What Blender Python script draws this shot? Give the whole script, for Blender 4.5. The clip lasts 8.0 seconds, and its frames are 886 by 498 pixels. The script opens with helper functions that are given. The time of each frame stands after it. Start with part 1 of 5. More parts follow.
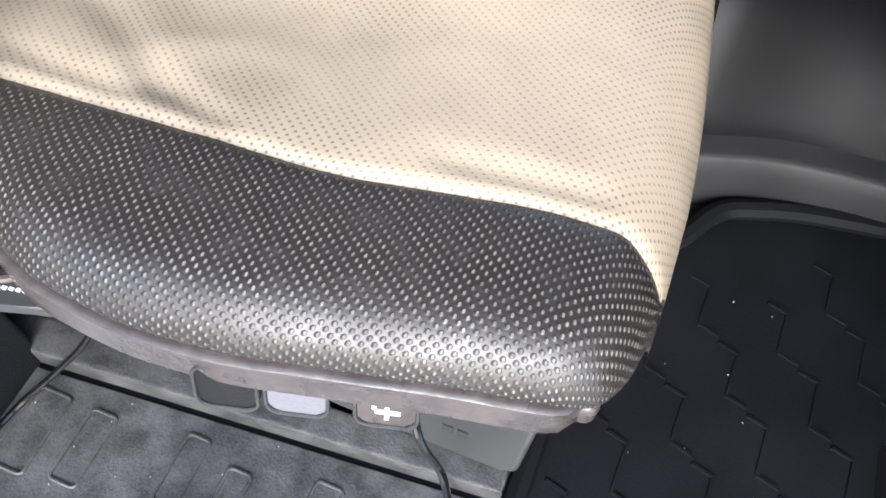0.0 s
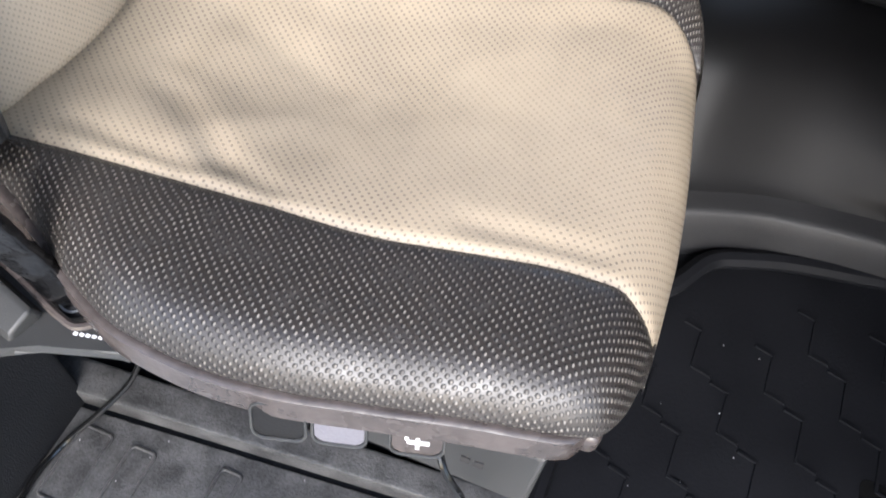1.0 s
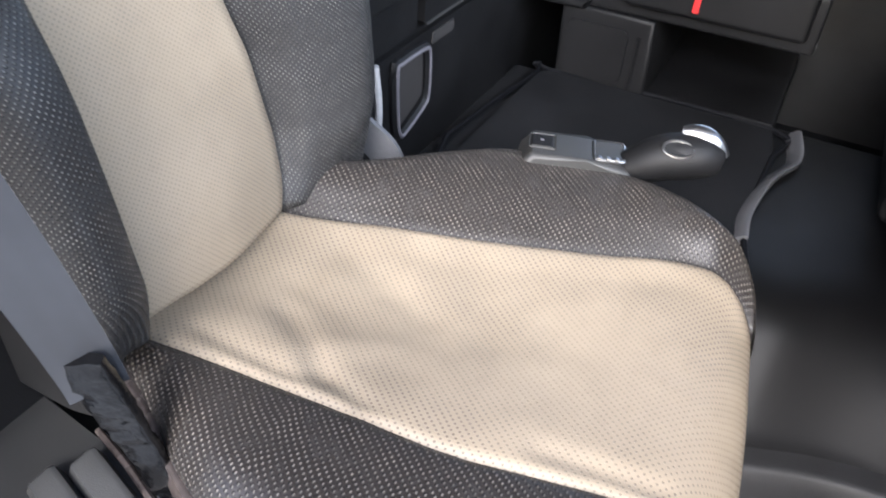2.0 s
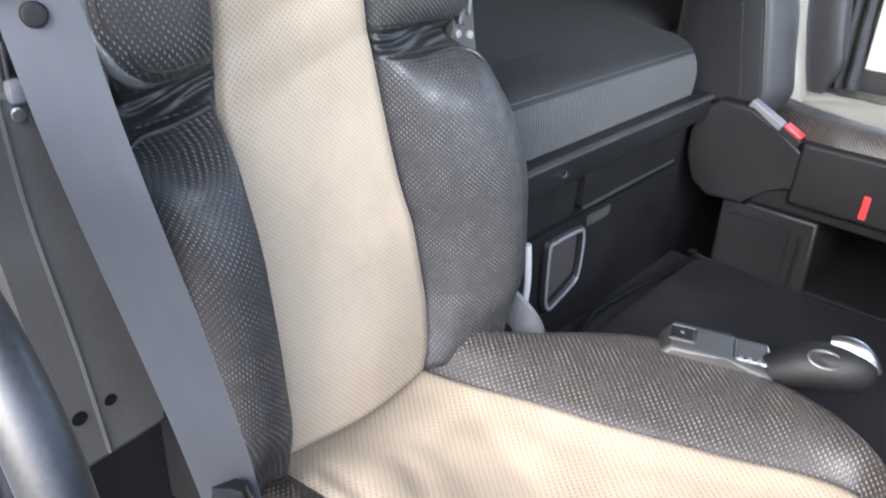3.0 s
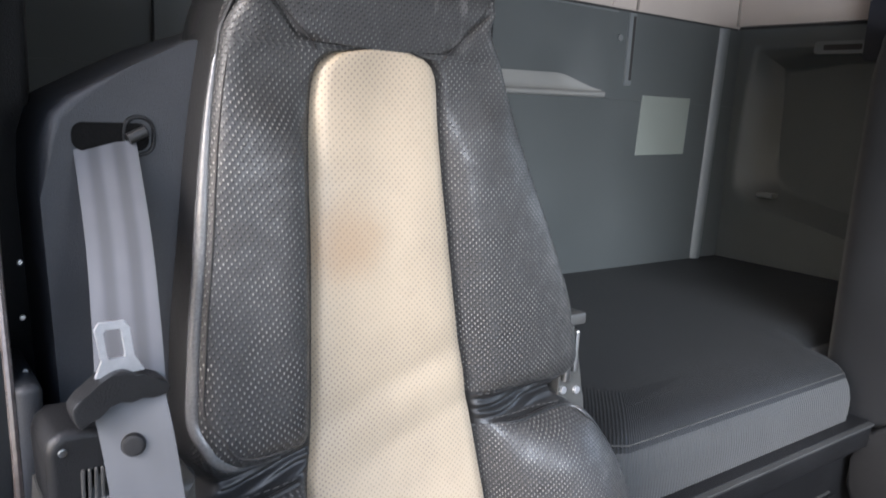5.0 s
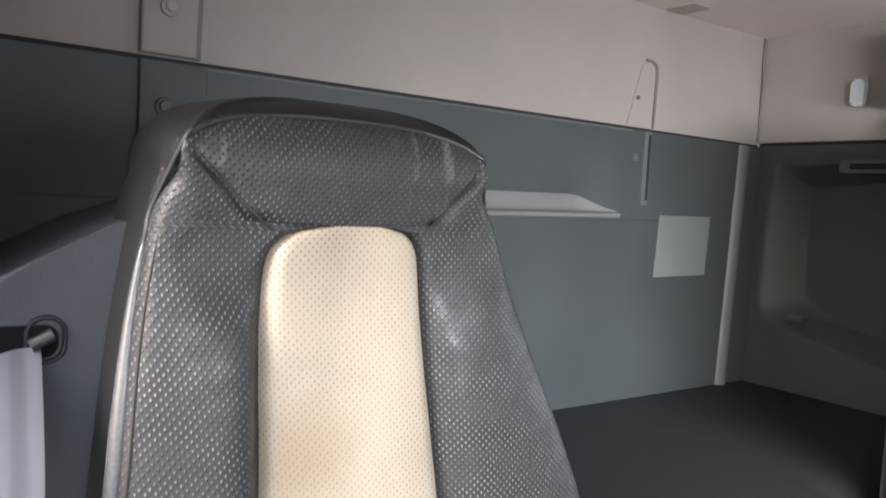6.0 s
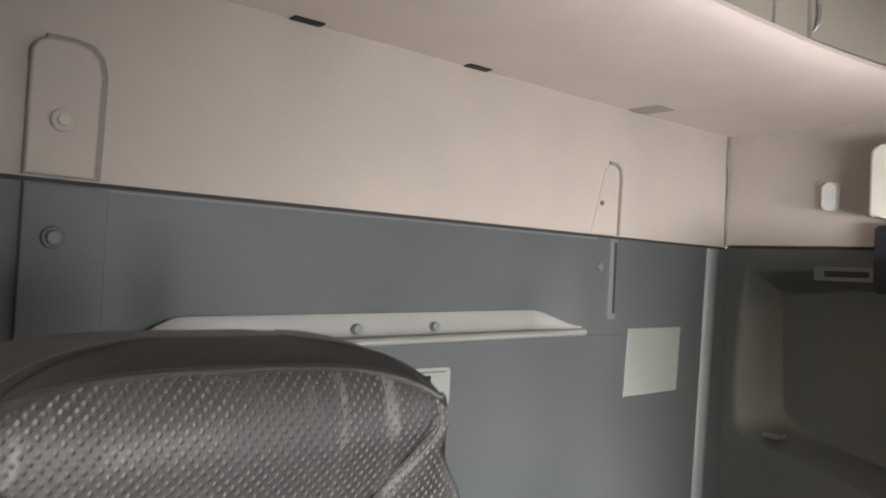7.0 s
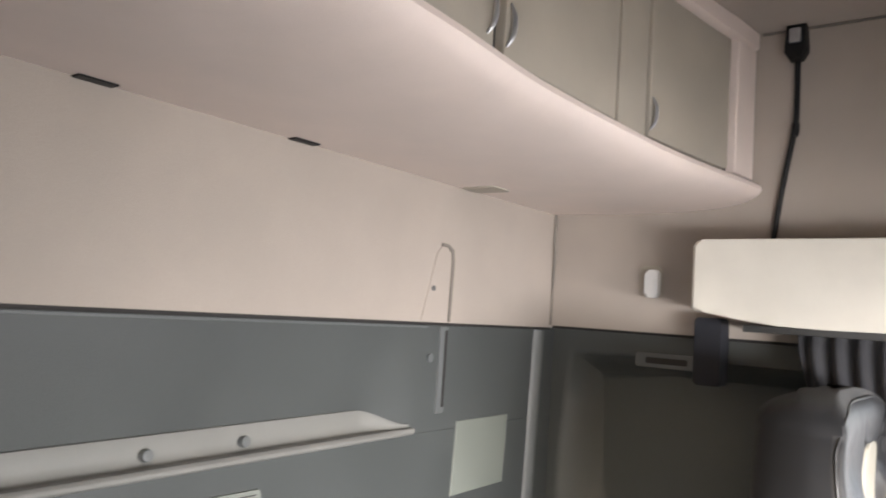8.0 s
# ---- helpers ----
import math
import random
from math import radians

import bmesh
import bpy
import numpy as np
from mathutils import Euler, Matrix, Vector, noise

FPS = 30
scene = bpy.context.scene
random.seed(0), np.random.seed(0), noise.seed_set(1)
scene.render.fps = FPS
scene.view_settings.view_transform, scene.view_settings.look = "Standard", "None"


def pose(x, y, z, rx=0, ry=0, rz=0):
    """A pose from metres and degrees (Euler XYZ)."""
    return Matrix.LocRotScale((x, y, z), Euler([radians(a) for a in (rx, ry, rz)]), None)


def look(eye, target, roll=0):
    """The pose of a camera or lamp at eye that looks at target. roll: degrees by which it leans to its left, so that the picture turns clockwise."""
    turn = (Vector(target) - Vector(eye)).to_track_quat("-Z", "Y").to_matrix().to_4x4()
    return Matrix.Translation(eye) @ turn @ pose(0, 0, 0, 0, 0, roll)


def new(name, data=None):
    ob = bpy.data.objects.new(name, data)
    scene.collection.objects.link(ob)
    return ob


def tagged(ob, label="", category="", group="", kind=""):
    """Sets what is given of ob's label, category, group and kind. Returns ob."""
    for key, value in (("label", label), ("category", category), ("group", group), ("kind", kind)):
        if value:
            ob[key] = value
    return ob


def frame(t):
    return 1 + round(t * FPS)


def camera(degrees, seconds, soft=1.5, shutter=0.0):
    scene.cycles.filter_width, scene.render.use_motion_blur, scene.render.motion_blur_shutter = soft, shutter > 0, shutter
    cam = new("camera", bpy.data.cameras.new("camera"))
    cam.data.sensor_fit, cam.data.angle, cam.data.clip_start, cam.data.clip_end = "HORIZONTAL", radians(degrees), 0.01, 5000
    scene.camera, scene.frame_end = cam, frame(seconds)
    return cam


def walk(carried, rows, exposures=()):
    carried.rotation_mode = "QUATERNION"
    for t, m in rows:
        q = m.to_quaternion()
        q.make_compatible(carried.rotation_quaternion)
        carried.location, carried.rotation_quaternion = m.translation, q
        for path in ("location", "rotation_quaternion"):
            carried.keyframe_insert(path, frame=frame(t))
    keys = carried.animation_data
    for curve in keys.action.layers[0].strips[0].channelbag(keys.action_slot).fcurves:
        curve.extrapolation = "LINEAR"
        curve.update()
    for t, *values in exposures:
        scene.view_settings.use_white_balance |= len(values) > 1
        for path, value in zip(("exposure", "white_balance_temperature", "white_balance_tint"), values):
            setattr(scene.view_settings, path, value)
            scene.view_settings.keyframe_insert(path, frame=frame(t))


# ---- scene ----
cam = camera(60.2, 8.0, soft=1.7, shutter=0.25)
PATH = [
    (0, (0.497, -0.073, 0.932), (0.209, 0.917, -0.781), 6.2),
    (0.5, (0.489, -0.088, 0.969), (0.197, 0.911, -0.74), 6.2),
    (1, (0.489, -0.119, 1.012), (0.168, 0.959, -0.641), 5.8),
    (1.5, (0.485, -0.157, 1.047), (0.028, 1.158, -0.39), 4.9),
    (2.8, (0.51, -0.221, 1.097), (-0.511, 1.187, 0.109), 4.1),
    (3, (0.518, -0.217, 1.111), (-0.597, 1.17, 0.199), 3.8),
    (3.5, (0.518, -0.204, 1.145), (-0.768, 1.133, 0.397), 3.6),
    (4, (0.52, -0.189, 1.187), (-0.87, 1.105, 0.56), 3.3),
    (4.5, (0.526, -0.172, 1.227), (-0.965, 1.063, 0.727), 3.1),
    (5, (0.542, -0.143, 1.258), (-1.022, 1.047, 0.891), 3.0),
    (5.2, (0.536, -0.121, 1.272), (-1.051, 1.054, 0.957), 3.1),
    (6.3, (0.404, -0.013, 1.36), (-1.217, 1.155, 1.284), 3.1),
    (6.5, (0.369, 0.009, 1.381), (-1.246, 1.189, 1.342), 3.0),
    (7, (0.284, 0.076, 1.447), (-1.27, 1.333, 1.496), 2.9),
    (7.5, (0.22, 0.124, 1.508), (-1.229, 1.498, 1.621), 3.3),
    (8, (0.131, 0.167, 1.576), (-1.066, 1.761, 1.735), 3.8),
]
EXPOSURES = [(0.0, 2.1, 5750, 9), (0.5, 1.93, 5850, 10), (1.0, 1.84, 5850, 10), (1.5, 1.84, 5800, 11), (3.0, 2.28, 5750, 12), (4.0, 2.48, 5900, 13), (5.0, 2.22, 5950, 13), (6.5, 2.72, 6400, 13), (7.0, 2.98, 6750, 14), (7.5, 3.02, 6800, 15), (8.0, 3.02, 6800, 15)]
walk(cam, [(t, look(eye, target, roll)) for t, eye, target, roll in PATH], EXPOSURES)

# ---- light ----
world = bpy.data.worlds.new("sky")
scene.world = world
world.use_nodes = True
wn = world.node_tree
sky = wn.nodes.new("ShaderNodeTexSky")
sky.sky_type, sky.sun_disc = "NISHITA", False
sky.sun_elevation, sky.sun_rotation = radians(34), radians(169)
sky.air_density, sky.dust_density = 1.0, 3.0
wn.links.new(sky.outputs[0], wn.nodes["Background"].inputs[0])
wn.nodes["Background"].inputs[1].default_value = 0.18
sun = new("sun", bpy.data.lights.new("sun", "SUN"))
sun.data.energy, sun.data.angle, sun.data.color = 0.80, radians(24), (0.97, 0.985, 1.0)
sun.matrix_world = look((1.0, -5.0, 3.9), (0.0, 0.0, 0.5))
# the sky's light through the windscreen, falling downwards
pane = bpy.data.lights.new("windscreen_daylight", "AREA")
pane.shape, pane.size, pane.size_y, pane.energy, pane.color = "RECTANGLE", 1.3, 0.5, 8.0, (0.95, 0.98, 1.0)
pane.spread = radians(90)
new("windscreen_daylight", pane).matrix_world = look((1.36, 0.66, 1.36), (-0.70, 1.90, 0.88))
# and through the window of the far door
side = bpy.data.lights.new("far_window_daylight", "AREA")
side.shape, side.size, side.size_y, side.energy, side.color = "RECTANGLE", 0.95, 0.7, 1.2, (0.95, 0.98, 1.0)
new("far_window_daylight", side).matrix_world = look((0.60, 2.125, 1.40), (0.45, 1.0, 1.15))


# ---- materials ----
def nodes_of(name):
    m = bpy.data.materials.new(name)
    m.use_nodes = True
    t = m.node_tree
    return m, t, t.nodes["Principled BSDF"]


def mix(t, kind, fac, a, b):
    n = t.nodes.new("ShaderNodeMix")
    n.data_type, n.blend_type = "RGBA", kind
    for key, v in ((0, fac), (6, a), (7, b)):
        if isinstance(v, bpy.types.NodeSocket):
            t.links.new(v, n.inputs[key])
        else:
            n.inputs[key].default_value = v if key == 0 else (*v, 1)
    return n.outputs[2]


def maths(t, op, a, b=None, c=None):
    n = t.nodes.new("ShaderNodeMath")
    n.operation = op
    for k, v in enumerate((a, b, c)):
        if v is None:
            continue
        if isinstance(v, bpy.types.NodeSocket):
            t.links.new(v, n.inputs[k])
        else:
            n.inputs[k].default_value = v
    return n.outputs[0]


def ramp(t, v, lo, hi, a=0.0, b=1.0):
    n = t.nodes.new("ShaderNodeMapRange")
    n.interpolation_type = "SMOOTHSTEP"
    t.links.new(v, n.inputs[0])
    for k, x in zip((1, 2, 3, 4), (lo, hi, a, b)):
        n.inputs[k].default_value = x
    return n.outputs[0]


def noise_of(t, vec, scale, detail=3.0, rough=0.55):
    n = t.nodes.new("ShaderNodeTexNoise")
    n.inputs["Scale"].default_value, n.inputs["Detail"].default_value, n.inputs["Roughness"].default_value = scale, detail, rough
    t.links.new(vec, n.inputs["Vector"])
    return n.outputs["Fac"]


def coords(t, which="Object"):
    return t.nodes.new("ShaderNodeTexCoord").outputs[which]


def relief(t, bsdf, height, dist, strength=1.0):
    n = t.nodes.new("ShaderNodeBump")
    n.inputs["Distance"].default_value, n.inputs["Strength"].default_value = dist, strength
    t.links.new(height, n.inputs["Height"])
    t.links.new(n.outputs[0], bsdf.inputs["Normal"])


def plain(name, color, rough=0.5, metal=0.0, vary=0.25, grain=300.0, bump=0.0004, blotch=6.0, sheen=0.0, spec=0.5, whole=False):
    """A moulded, woven or painted surface: colour with blotches and fine grain, relief and uneven gloss."""
    m, t, b = nodes_of(name)
    co = t.nodes.new("ShaderNodeNewGeometry").outputs["Position"] if whole else coords(t)
    big, fine = noise_of(t, co, blotch, 4), noise_of(t, co, grain, 2)
    f = maths(t, "ADD", maths(t, "MULTIPLY", big, 0.65), maths(t, "MULTIPLY", fine, 0.35))
    lo, hi = [c * (1 - vary) for c in color], [min(1, c * (1 + vary)) for c in color]
    t.links.new(mix(t, "MIX", ramp(t, f, 0.3, 0.7), lo, hi), b.inputs["Base Color"])
    t.links.new(ramp(t, big, 0.2, 0.8, rough * 0.85, min(1, rough * 1.15)), b.inputs["Roughness"])
    b.inputs["Metallic"].default_value = metal
    b.inputs["Sheen Weight"].default_value = sheen
    b.inputs["Specular IOR Level"].default_value = spec
    if bump:
        relief(t, b, fine, bump)
    return m


def leather(name, color, hole, pitch=0.0083, radius=0.16, show=0.9, worn=None, rough=0.42, wear=(0.3, 0.28, 0.25), stain=None, wear_amount=0.35, scuff=0.0, core=None, dust=0.0, dash=(0.85, 1.45)):
    """Punched hide: staggered small holes that show the backing, fine grain, scuffs; uv in metres."""
    m, t, b = nodes_of(name)
    uv, co = coords(t, "UV"), coords(t)
    dists, cores = [], []
    for shift in (0.0, 0.5):
        sc = t.nodes.new("ShaderNodeVectorMath")
        sc.operation = "MULTIPLY_ADD"
        t.links.new(uv, sc.inputs[0])
        sc.inputs[1].default_value, sc.inputs[2].default_value = (1 / pitch, 1 / pitch, 0), (shift, shift, 0)
        fr = t.nodes.new("ShaderNodeVectorMath")
        fr.operation = "FRACTION"
        t.links.new(sc.outputs[0], fr.inputs[0])
        ce = t.nodes.new("ShaderNodeVectorMath")
        ce.operation = "SUBTRACT"
        t.links.new(fr.outputs[0], ce.inputs[0])
        ce.inputs[1].default_value = (0.5, 0.5, 0)
        ln = t.nodes.new("ShaderNodeVectorMath")
        ln.operation = "LENGTH"
        t.links.new(ce.outputs[0], ln.inputs[0])
        dists.append(ln.outputs["Value"])
        sq = t.nodes.new("ShaderNodeVectorMath")
        sq.operation = "MULTIPLY_ADD"
        t.links.new(ce.outputs[0], sq.inputs[0])
        sq.inputs[1].default_value, sq.inputs[2].default_value = (*dash, 0), (0.02, -0.10, 0)
        lc = t.nodes.new("ShaderNodeVectorMath")
        lc.operation = "LENGTH"
        t.links.new(sq.outputs[0], lc.inputs[0])
        cores.append(lc.outputs["Value"])
    d = maths(t, "MINIMUM", *dists)
    dot = ramp(t, d, radius * 0.7, radius * 1.25, 1.0, 0.0)
    big, mid, fine = noise_of(t, co, 5, 4), noise_of(t, co, 38, 4, 0.65), noise_of(t, co, 900, 2)
    base = mix(t, "MIX", ramp(t, big, 0.3, 0.7), [c * 0.85 for c in color], [c * 1.12 for c in color])
    base = mix(t, "MIX", maths(t, "MULTIPLY", ramp(t, mid, 0.52, 0.78), wear_amount), base, wear)
    if stain:
        place, size, tone = stain
        off = t.nodes.new("ShaderNodeVectorMath")
        off.operation = "DISTANCE"
        t.links.new(co, off.inputs[0])
        off.inputs[1].default_value = place
        near = maths(t, "ADD", off.outputs["Value"], maths(t, "MULTIPLY", mid, 0.03))
        base = mix(t, "MIX", ramp(t, near, size * 0.4, size * 1.5, 0.55, 0.0), base, tone)
    if scuff:
        st = t.nodes.new("ShaderNodeMapping")
        t.links.new(co, st.inputs[0])
        st.inputs["Rotation"].default_value, st.inputs["Scale"].default_value = (radians(-25), 0, 0), (1.0, 7.0, 1.6)
        scrape = maths(t, "MULTIPLY", ramp(t, noise_of(t, st.outputs[0], 9, 3), 0.52, 0.66), ramp(t, noise_of(t, co, 11, 2), 0.46, 0.60))
        base = mix(t, "MIX", maths(t, "MULTIPLY", scrape, scuff), base, (0.22, 0.21, 0.20))
    seen = maths(t, "MULTIPLY", dot, show if worn is None else ramp(t, big, 0.42, 0.60, show, worn))
    if core:
        base = mix(t, "MIX", seen, base, [c * 0.25 for c in color])
        pale = ramp(t, maths(t, "MINIMUM", *cores), core * 0.6, core * 1.3, 1.0, 0.0)
        base = mix(t, "MIX", maths(t, "MULTIPLY", pale, ramp(t, mid, 0.3, 0.65, 0.95, 0.35)), base, hole)
    else:
        base = mix(t, "MIX", seen, base, hole)
    t.links.new(base, b.inputs["Base Color"])
    t.links.new(maths(t, "ADD", ramp(t, mid, 0.3, 0.7, rough * 0.8, rough * 1.2), maths(t, "MULTIPLY", dot, 0.3)), b.inputs["Roughness"])
    b.inputs["Sheen Weight"].default_value, b.inputs["Sheen Roughness"].default_value = dust, 0.4
    h = maths(t, "ADD", maths(t, "MULTIPLY", dot, -1.0), maths(t, "MULTIPLY", fine, 0.25))
    relief(t, b, h, 0.0004, 0.7)
    return m


def ribbed(name, color, pitch, rough=0.8, axis=0, depth=0.0006, contrast=0.35, sheen=0.15, spec=0.5, phase=0.0):
    """Woven or corded cloth: fine ribs across the uv."""
    m, t, b = nodes_of(name)
    uv, co = coords(t, "UV"), coords(t)
    sep = t.nodes.new("ShaderNodeSeparateXYZ")
    t.links.new(uv, sep.inputs[0])
    w = maths(t, "SINE", maths(t, "MULTIPLY_ADD", sep.outputs[axis], 2 * math.pi / pitch, phase * math.pi))
    rib = ramp(t, w, -1, 1)
    big, fine = noise_of(t, co, 7, 4), noise_of(t, co, 500, 2)
    base = mix(t, "MIX", ramp(t, big, 0.3, 0.7), [c * 0.8 for c in color], [c * 1.15 for c in color])
    base = mix(t, "MIX", maths(t, "MULTIPLY", rib, contrast), base, [c * 0.35 for c in color])
    t.links.new(base, b.inputs["Base Color"])
    b.inputs["Roughness"].default_value, b.inputs["Sheen Weight"].default_value, b.inputs["Specular IOR Level"].default_value = rough, sheen, spec
    relief(t, b, maths(t, "ADD", maths(t, "MULTIPLY", rib, -1.0), maths(t, "MULTIPLY", fine, 0.5)), depth)
    return m


DARK = leather("dark leather", (0.0255, 0.0215, 0.0192), (0.21, 0.193, 0.17), wear=(0.075, 0.068, 0.064), rough=0.37, radius=0.23, core=0.175)
DARK_BACK = leather("dark backrest leather", (0.0205, 0.0198, 0.0195), (0.17, 0.165, 0.155), pitch=0.0068, radius=0.20, rough=0.45, wear=(0.032, 0.0305, 0.029), core=0.165, dash=(1.45, 0.9))
DARK_HEAD = leather("scuffed headrest leather", (0.0225, 0.0217, 0.0213), (0.12, 0.117, 0.112), pitch=0.0068, radius=0.20, rough=0.45, wear=(0.032, 0.0305, 0.029), core=0.16, scuff=0.3, dash=(1.45, 0.9))
DARK_PLAIN = plain("plain dark leather", (0.0145, 0.0144, 0.0146), 0.38, spec=0.42, vary=0.3, grain=700, bump=0.0003)
BEIGE = leather("beige leather", (0.325, 0.268, 0.194), (0.125, 0.105, 0.085), rough=0.48, wear=(0.29, 0.238, 0.175), radius=0.145, show=0.9, worn=0.4)
BEIGE_BACK = leather("beige backrest leather", (0.325, 0.268, 0.194), (0.15, 0.125, 0.10), pitch=0.0066, rough=0.46, wear=(0.29, 0.238, 0.175), radius=0.15, show=0.85, worn=0.5,
                     stain=((-0.335, -0.135, 1.125), 0.050, (0.25, 0.155, 0.08)))
SEAT_CLOTH = plain("charcoal seat cloth", (0.0085, 0.0087, 0.0095), 0.75, spec=0.2, vary=0.2, grain=800, bump=0.0005, sheen=0.08)
SEAT_HIDE = plain("smooth charcoal leather", (0.015, 0.015, 0.0157), 0.5, spec=0.28, vary=0.25, grain=800, bump=0.0004)
SEAT_TAN = plain("dull cream leather", (0.25, 0.23, 0.185), 0.5, vary=0.2, grain=600, bump=0.0004)
PIPING = plain("dark piping", (0.015, 0.015, 0.0152), 0.4, grain=900)
# paler than the other hides: the door side's highlight is put into the colour
LIT_GLOSS = plain("glossy rolled leather with painted highlight", (0.080, 0.079, 0.079), 0.25, spec=0.65, grain=400, bump=0.0004)
THREAD_PALE = plain("pale edge thread", (0.032, 0.031, 0.028), 0.7, vary=0.4, blotch=30)
THREAD = plain("grey thread", (0.06, 0.058, 0.056), 0.7)
TRIM_BROWN = plain("brown grey trim", (0.058, 0.048, 0.044), 0.28, blotch=14, grain=120, vary=0.4)
PLASTIC = plain("dark moulded plastic", (0.034, 0.034, 0.033), 0.45, grain=800, bump=0.0003)
PLASTIC_BLACK = plain("black plastic", (0.008, 0.008, 0.0085), 0.48, spec=0.25, grain=700)
PILLAR = plain("blue black moulded plastic", (0.026, 0.0275, 0.031), 0.5, spec=0.35, grain=800, bump=0.0004)
PLASTIC_OLIVE = plain("dark olive plastic", (0.046, 0.045, 0.042), 0.42, grain=800)
PLASTIC_GREY = plain("grey plastic", (0.10, 0.10, 0.105), 0.4, grain=600)
PLASTIC_LIGHT = plain("pale grey plastic", (0.42, 0.42, 0.43), 0.4, vary=0.15)
RUBBER = plain("black rubber", (0.0055, 0.0058, 0.0072), 0.62, spec=0.14, grain=260, bump=0.0004)
CARPET = plain("dark floor lining", (0.011, 0.0115, 0.013), 0.75, spec=0.2, grain=420, bump=0.0012)
SILL = plain("worn grey rubber", (0.050, 0.049, 0.048), 0.5, grain=300, bump=0.0010, blotch=26, vary=0.6)
STEP_TRIM = plain("worn grey step plastic", (0.020, 0.020, 0.021), 0.45, spec=0.35, grain=500, bump=0.0004, vary=0.3)
TUNNEL = plain("smooth black moulding", (0.0045, 0.0045, 0.0048), 0.45, spec=0.16, grain=500, bump=0.0002)
WALL_GREY = plain("grey vinyl", (0.062, 0.068, 0.067), 0.5, vary=0.10, grain=500, bump=0.0005, blotch=3, whole=True)
WALL_PALE = plain("pale grey moulding", (0.115, 0.123, 0.123), 0.42, vary=0.1, grain=500)
WALL_BEIGE = plain("beige headlining", (0.355, 0.308, 0.268), 0.85, vary=0.08, grain=650, bump=0.0006, blotch=4, sheen=0.1, whole=True)
CABINET = plain("cream pink moulded plastic", (0.70, 0.60, 0.545), 0.5, vary=0.06, grain=700, bump=0.0002)
CABINET_DOOR = plain("taupe cabinet door", (0.36, 0.325, 0.27), 0.5, vary=0.08, grain=700, bump=0.0002)
TRAY = plain("dull cream plastic", (0.185, 0.184, 0.172), 0.45, vary=0.07, grain=600)
CREAM = plain("cream plastic", (0.60, 0.57, 0.50), 0.45, vary=0.07, grain=600)
PAPER = plain("pale green card", (0.175, 0.19, 0.168), 0.6, vary=0.08)
BLACK_HOLE = plain("black opening", (0.003, 0.003, 0.003), 0.9, spec=0.1)
SEAM = plain("dark joint", (0.022, 0.020, 0.019), 0.8)
# for joints, and for the painted shade beside the bracket covers
JOINT_AND_SHADE = plain("brown joint and shade", (0.19, 0.168, 0.145), 0.8)
STEEL = plain("bright steel", (0.50, 0.51, 0.53), 0.36, metal=0.75, vary=0.12, grain=200, bump=0.0001)
RAIL = plain("dull worn aluminium", (0.09, 0.09, 0.09), 0.5, metal=0.9, vary=0.2, grain=300, bump=0.00004)
ALU = plain("brushed aluminium", (0.46, 0.455, 0.45), 0.33, metal=1.0, vary=0.08, grain=300, bump=0.00003)
SLEEVE = plain("black crinkled sleeve", (0.004, 0.004, 0.0045), 0.22, spec=0.35, grain=70, bump=0.002)
TAB_GREY = plain("pale lilac plastic", (0.125, 0.12, 0.135), 0.35, vary=0.1)
SCREW = plain("dull screw", (0.35, 0.35, 0.35), 0.3, metal=1.0)
CABLE = plain("glossy black cable", (0.006, 0.006, 0.006), 0.14, grain=300, bump=0.0)
RED = plain("red plastic", (0.65, 0.03, 0.03), 0.4)
WHITE = plain("white print", (0.8, 0.8, 0.8), 0.6, vary=0.1)
BUNK = ribbed("dark bunk cloth", (0.010, 0.0105, 0.0108), 0.006, rough=0.55, contrast=0.25, sheen=0.02, spec=0.3)
BUNK_SIDE = ribbed("ribbed grey bunk cloth", (0.013, 0.0142, 0.0142), 0.007, contrast=0.22)
WEB = ribbed("grey belt webbing", (0.072, 0.075, 0.084), 0.0195, rough=0.5, axis=0, depth=0.0001, contrast=0.62, phase=-0.5)
# the same webbing for the lower belt, its shade put into a darker colour
WEB_SHADED = ribbed("smooth shaded blue grey webbing", (0.036, 0.039, 0.046), 0.0195, rough=0.46, axis=0, depth=0.00004, contrast=0.07, phase=-0.5)
CURTAIN = plain("dark curtain cloth", (0.015, 0.015, 0.018), 0.85, vary=0.25, grain=500, bump=0.001, sheen=0.2)
NAVY = plain("navy strap", (0.006, 0.007, 0.012), 0.7)
CONCRETE = plain("pale yard", (0.32, 0.32, 0.30), 0.85, vary=0.15, grain=30, bump=0.004, blotch=0.6)
PAINT = plain("white cab paint", (0.7, 0.7, 0.68), 0.35, vary=0.05)


# ---- builders ----
def thing(name, at, label, category, group="", kind=""):
    ob = new(name)
    ob.empty_display_size = 0.05
    ob.location = at
    return tagged(ob, label, category, group, kind)


def finish(me, material, angle=40):
    me.materials.append(material)
    me.polygons.foreach_set("use_smooth", [True] * len(me.polygons))
    me.update()
    me.set_sharp_from_angle(angle=radians(angle))
    return me


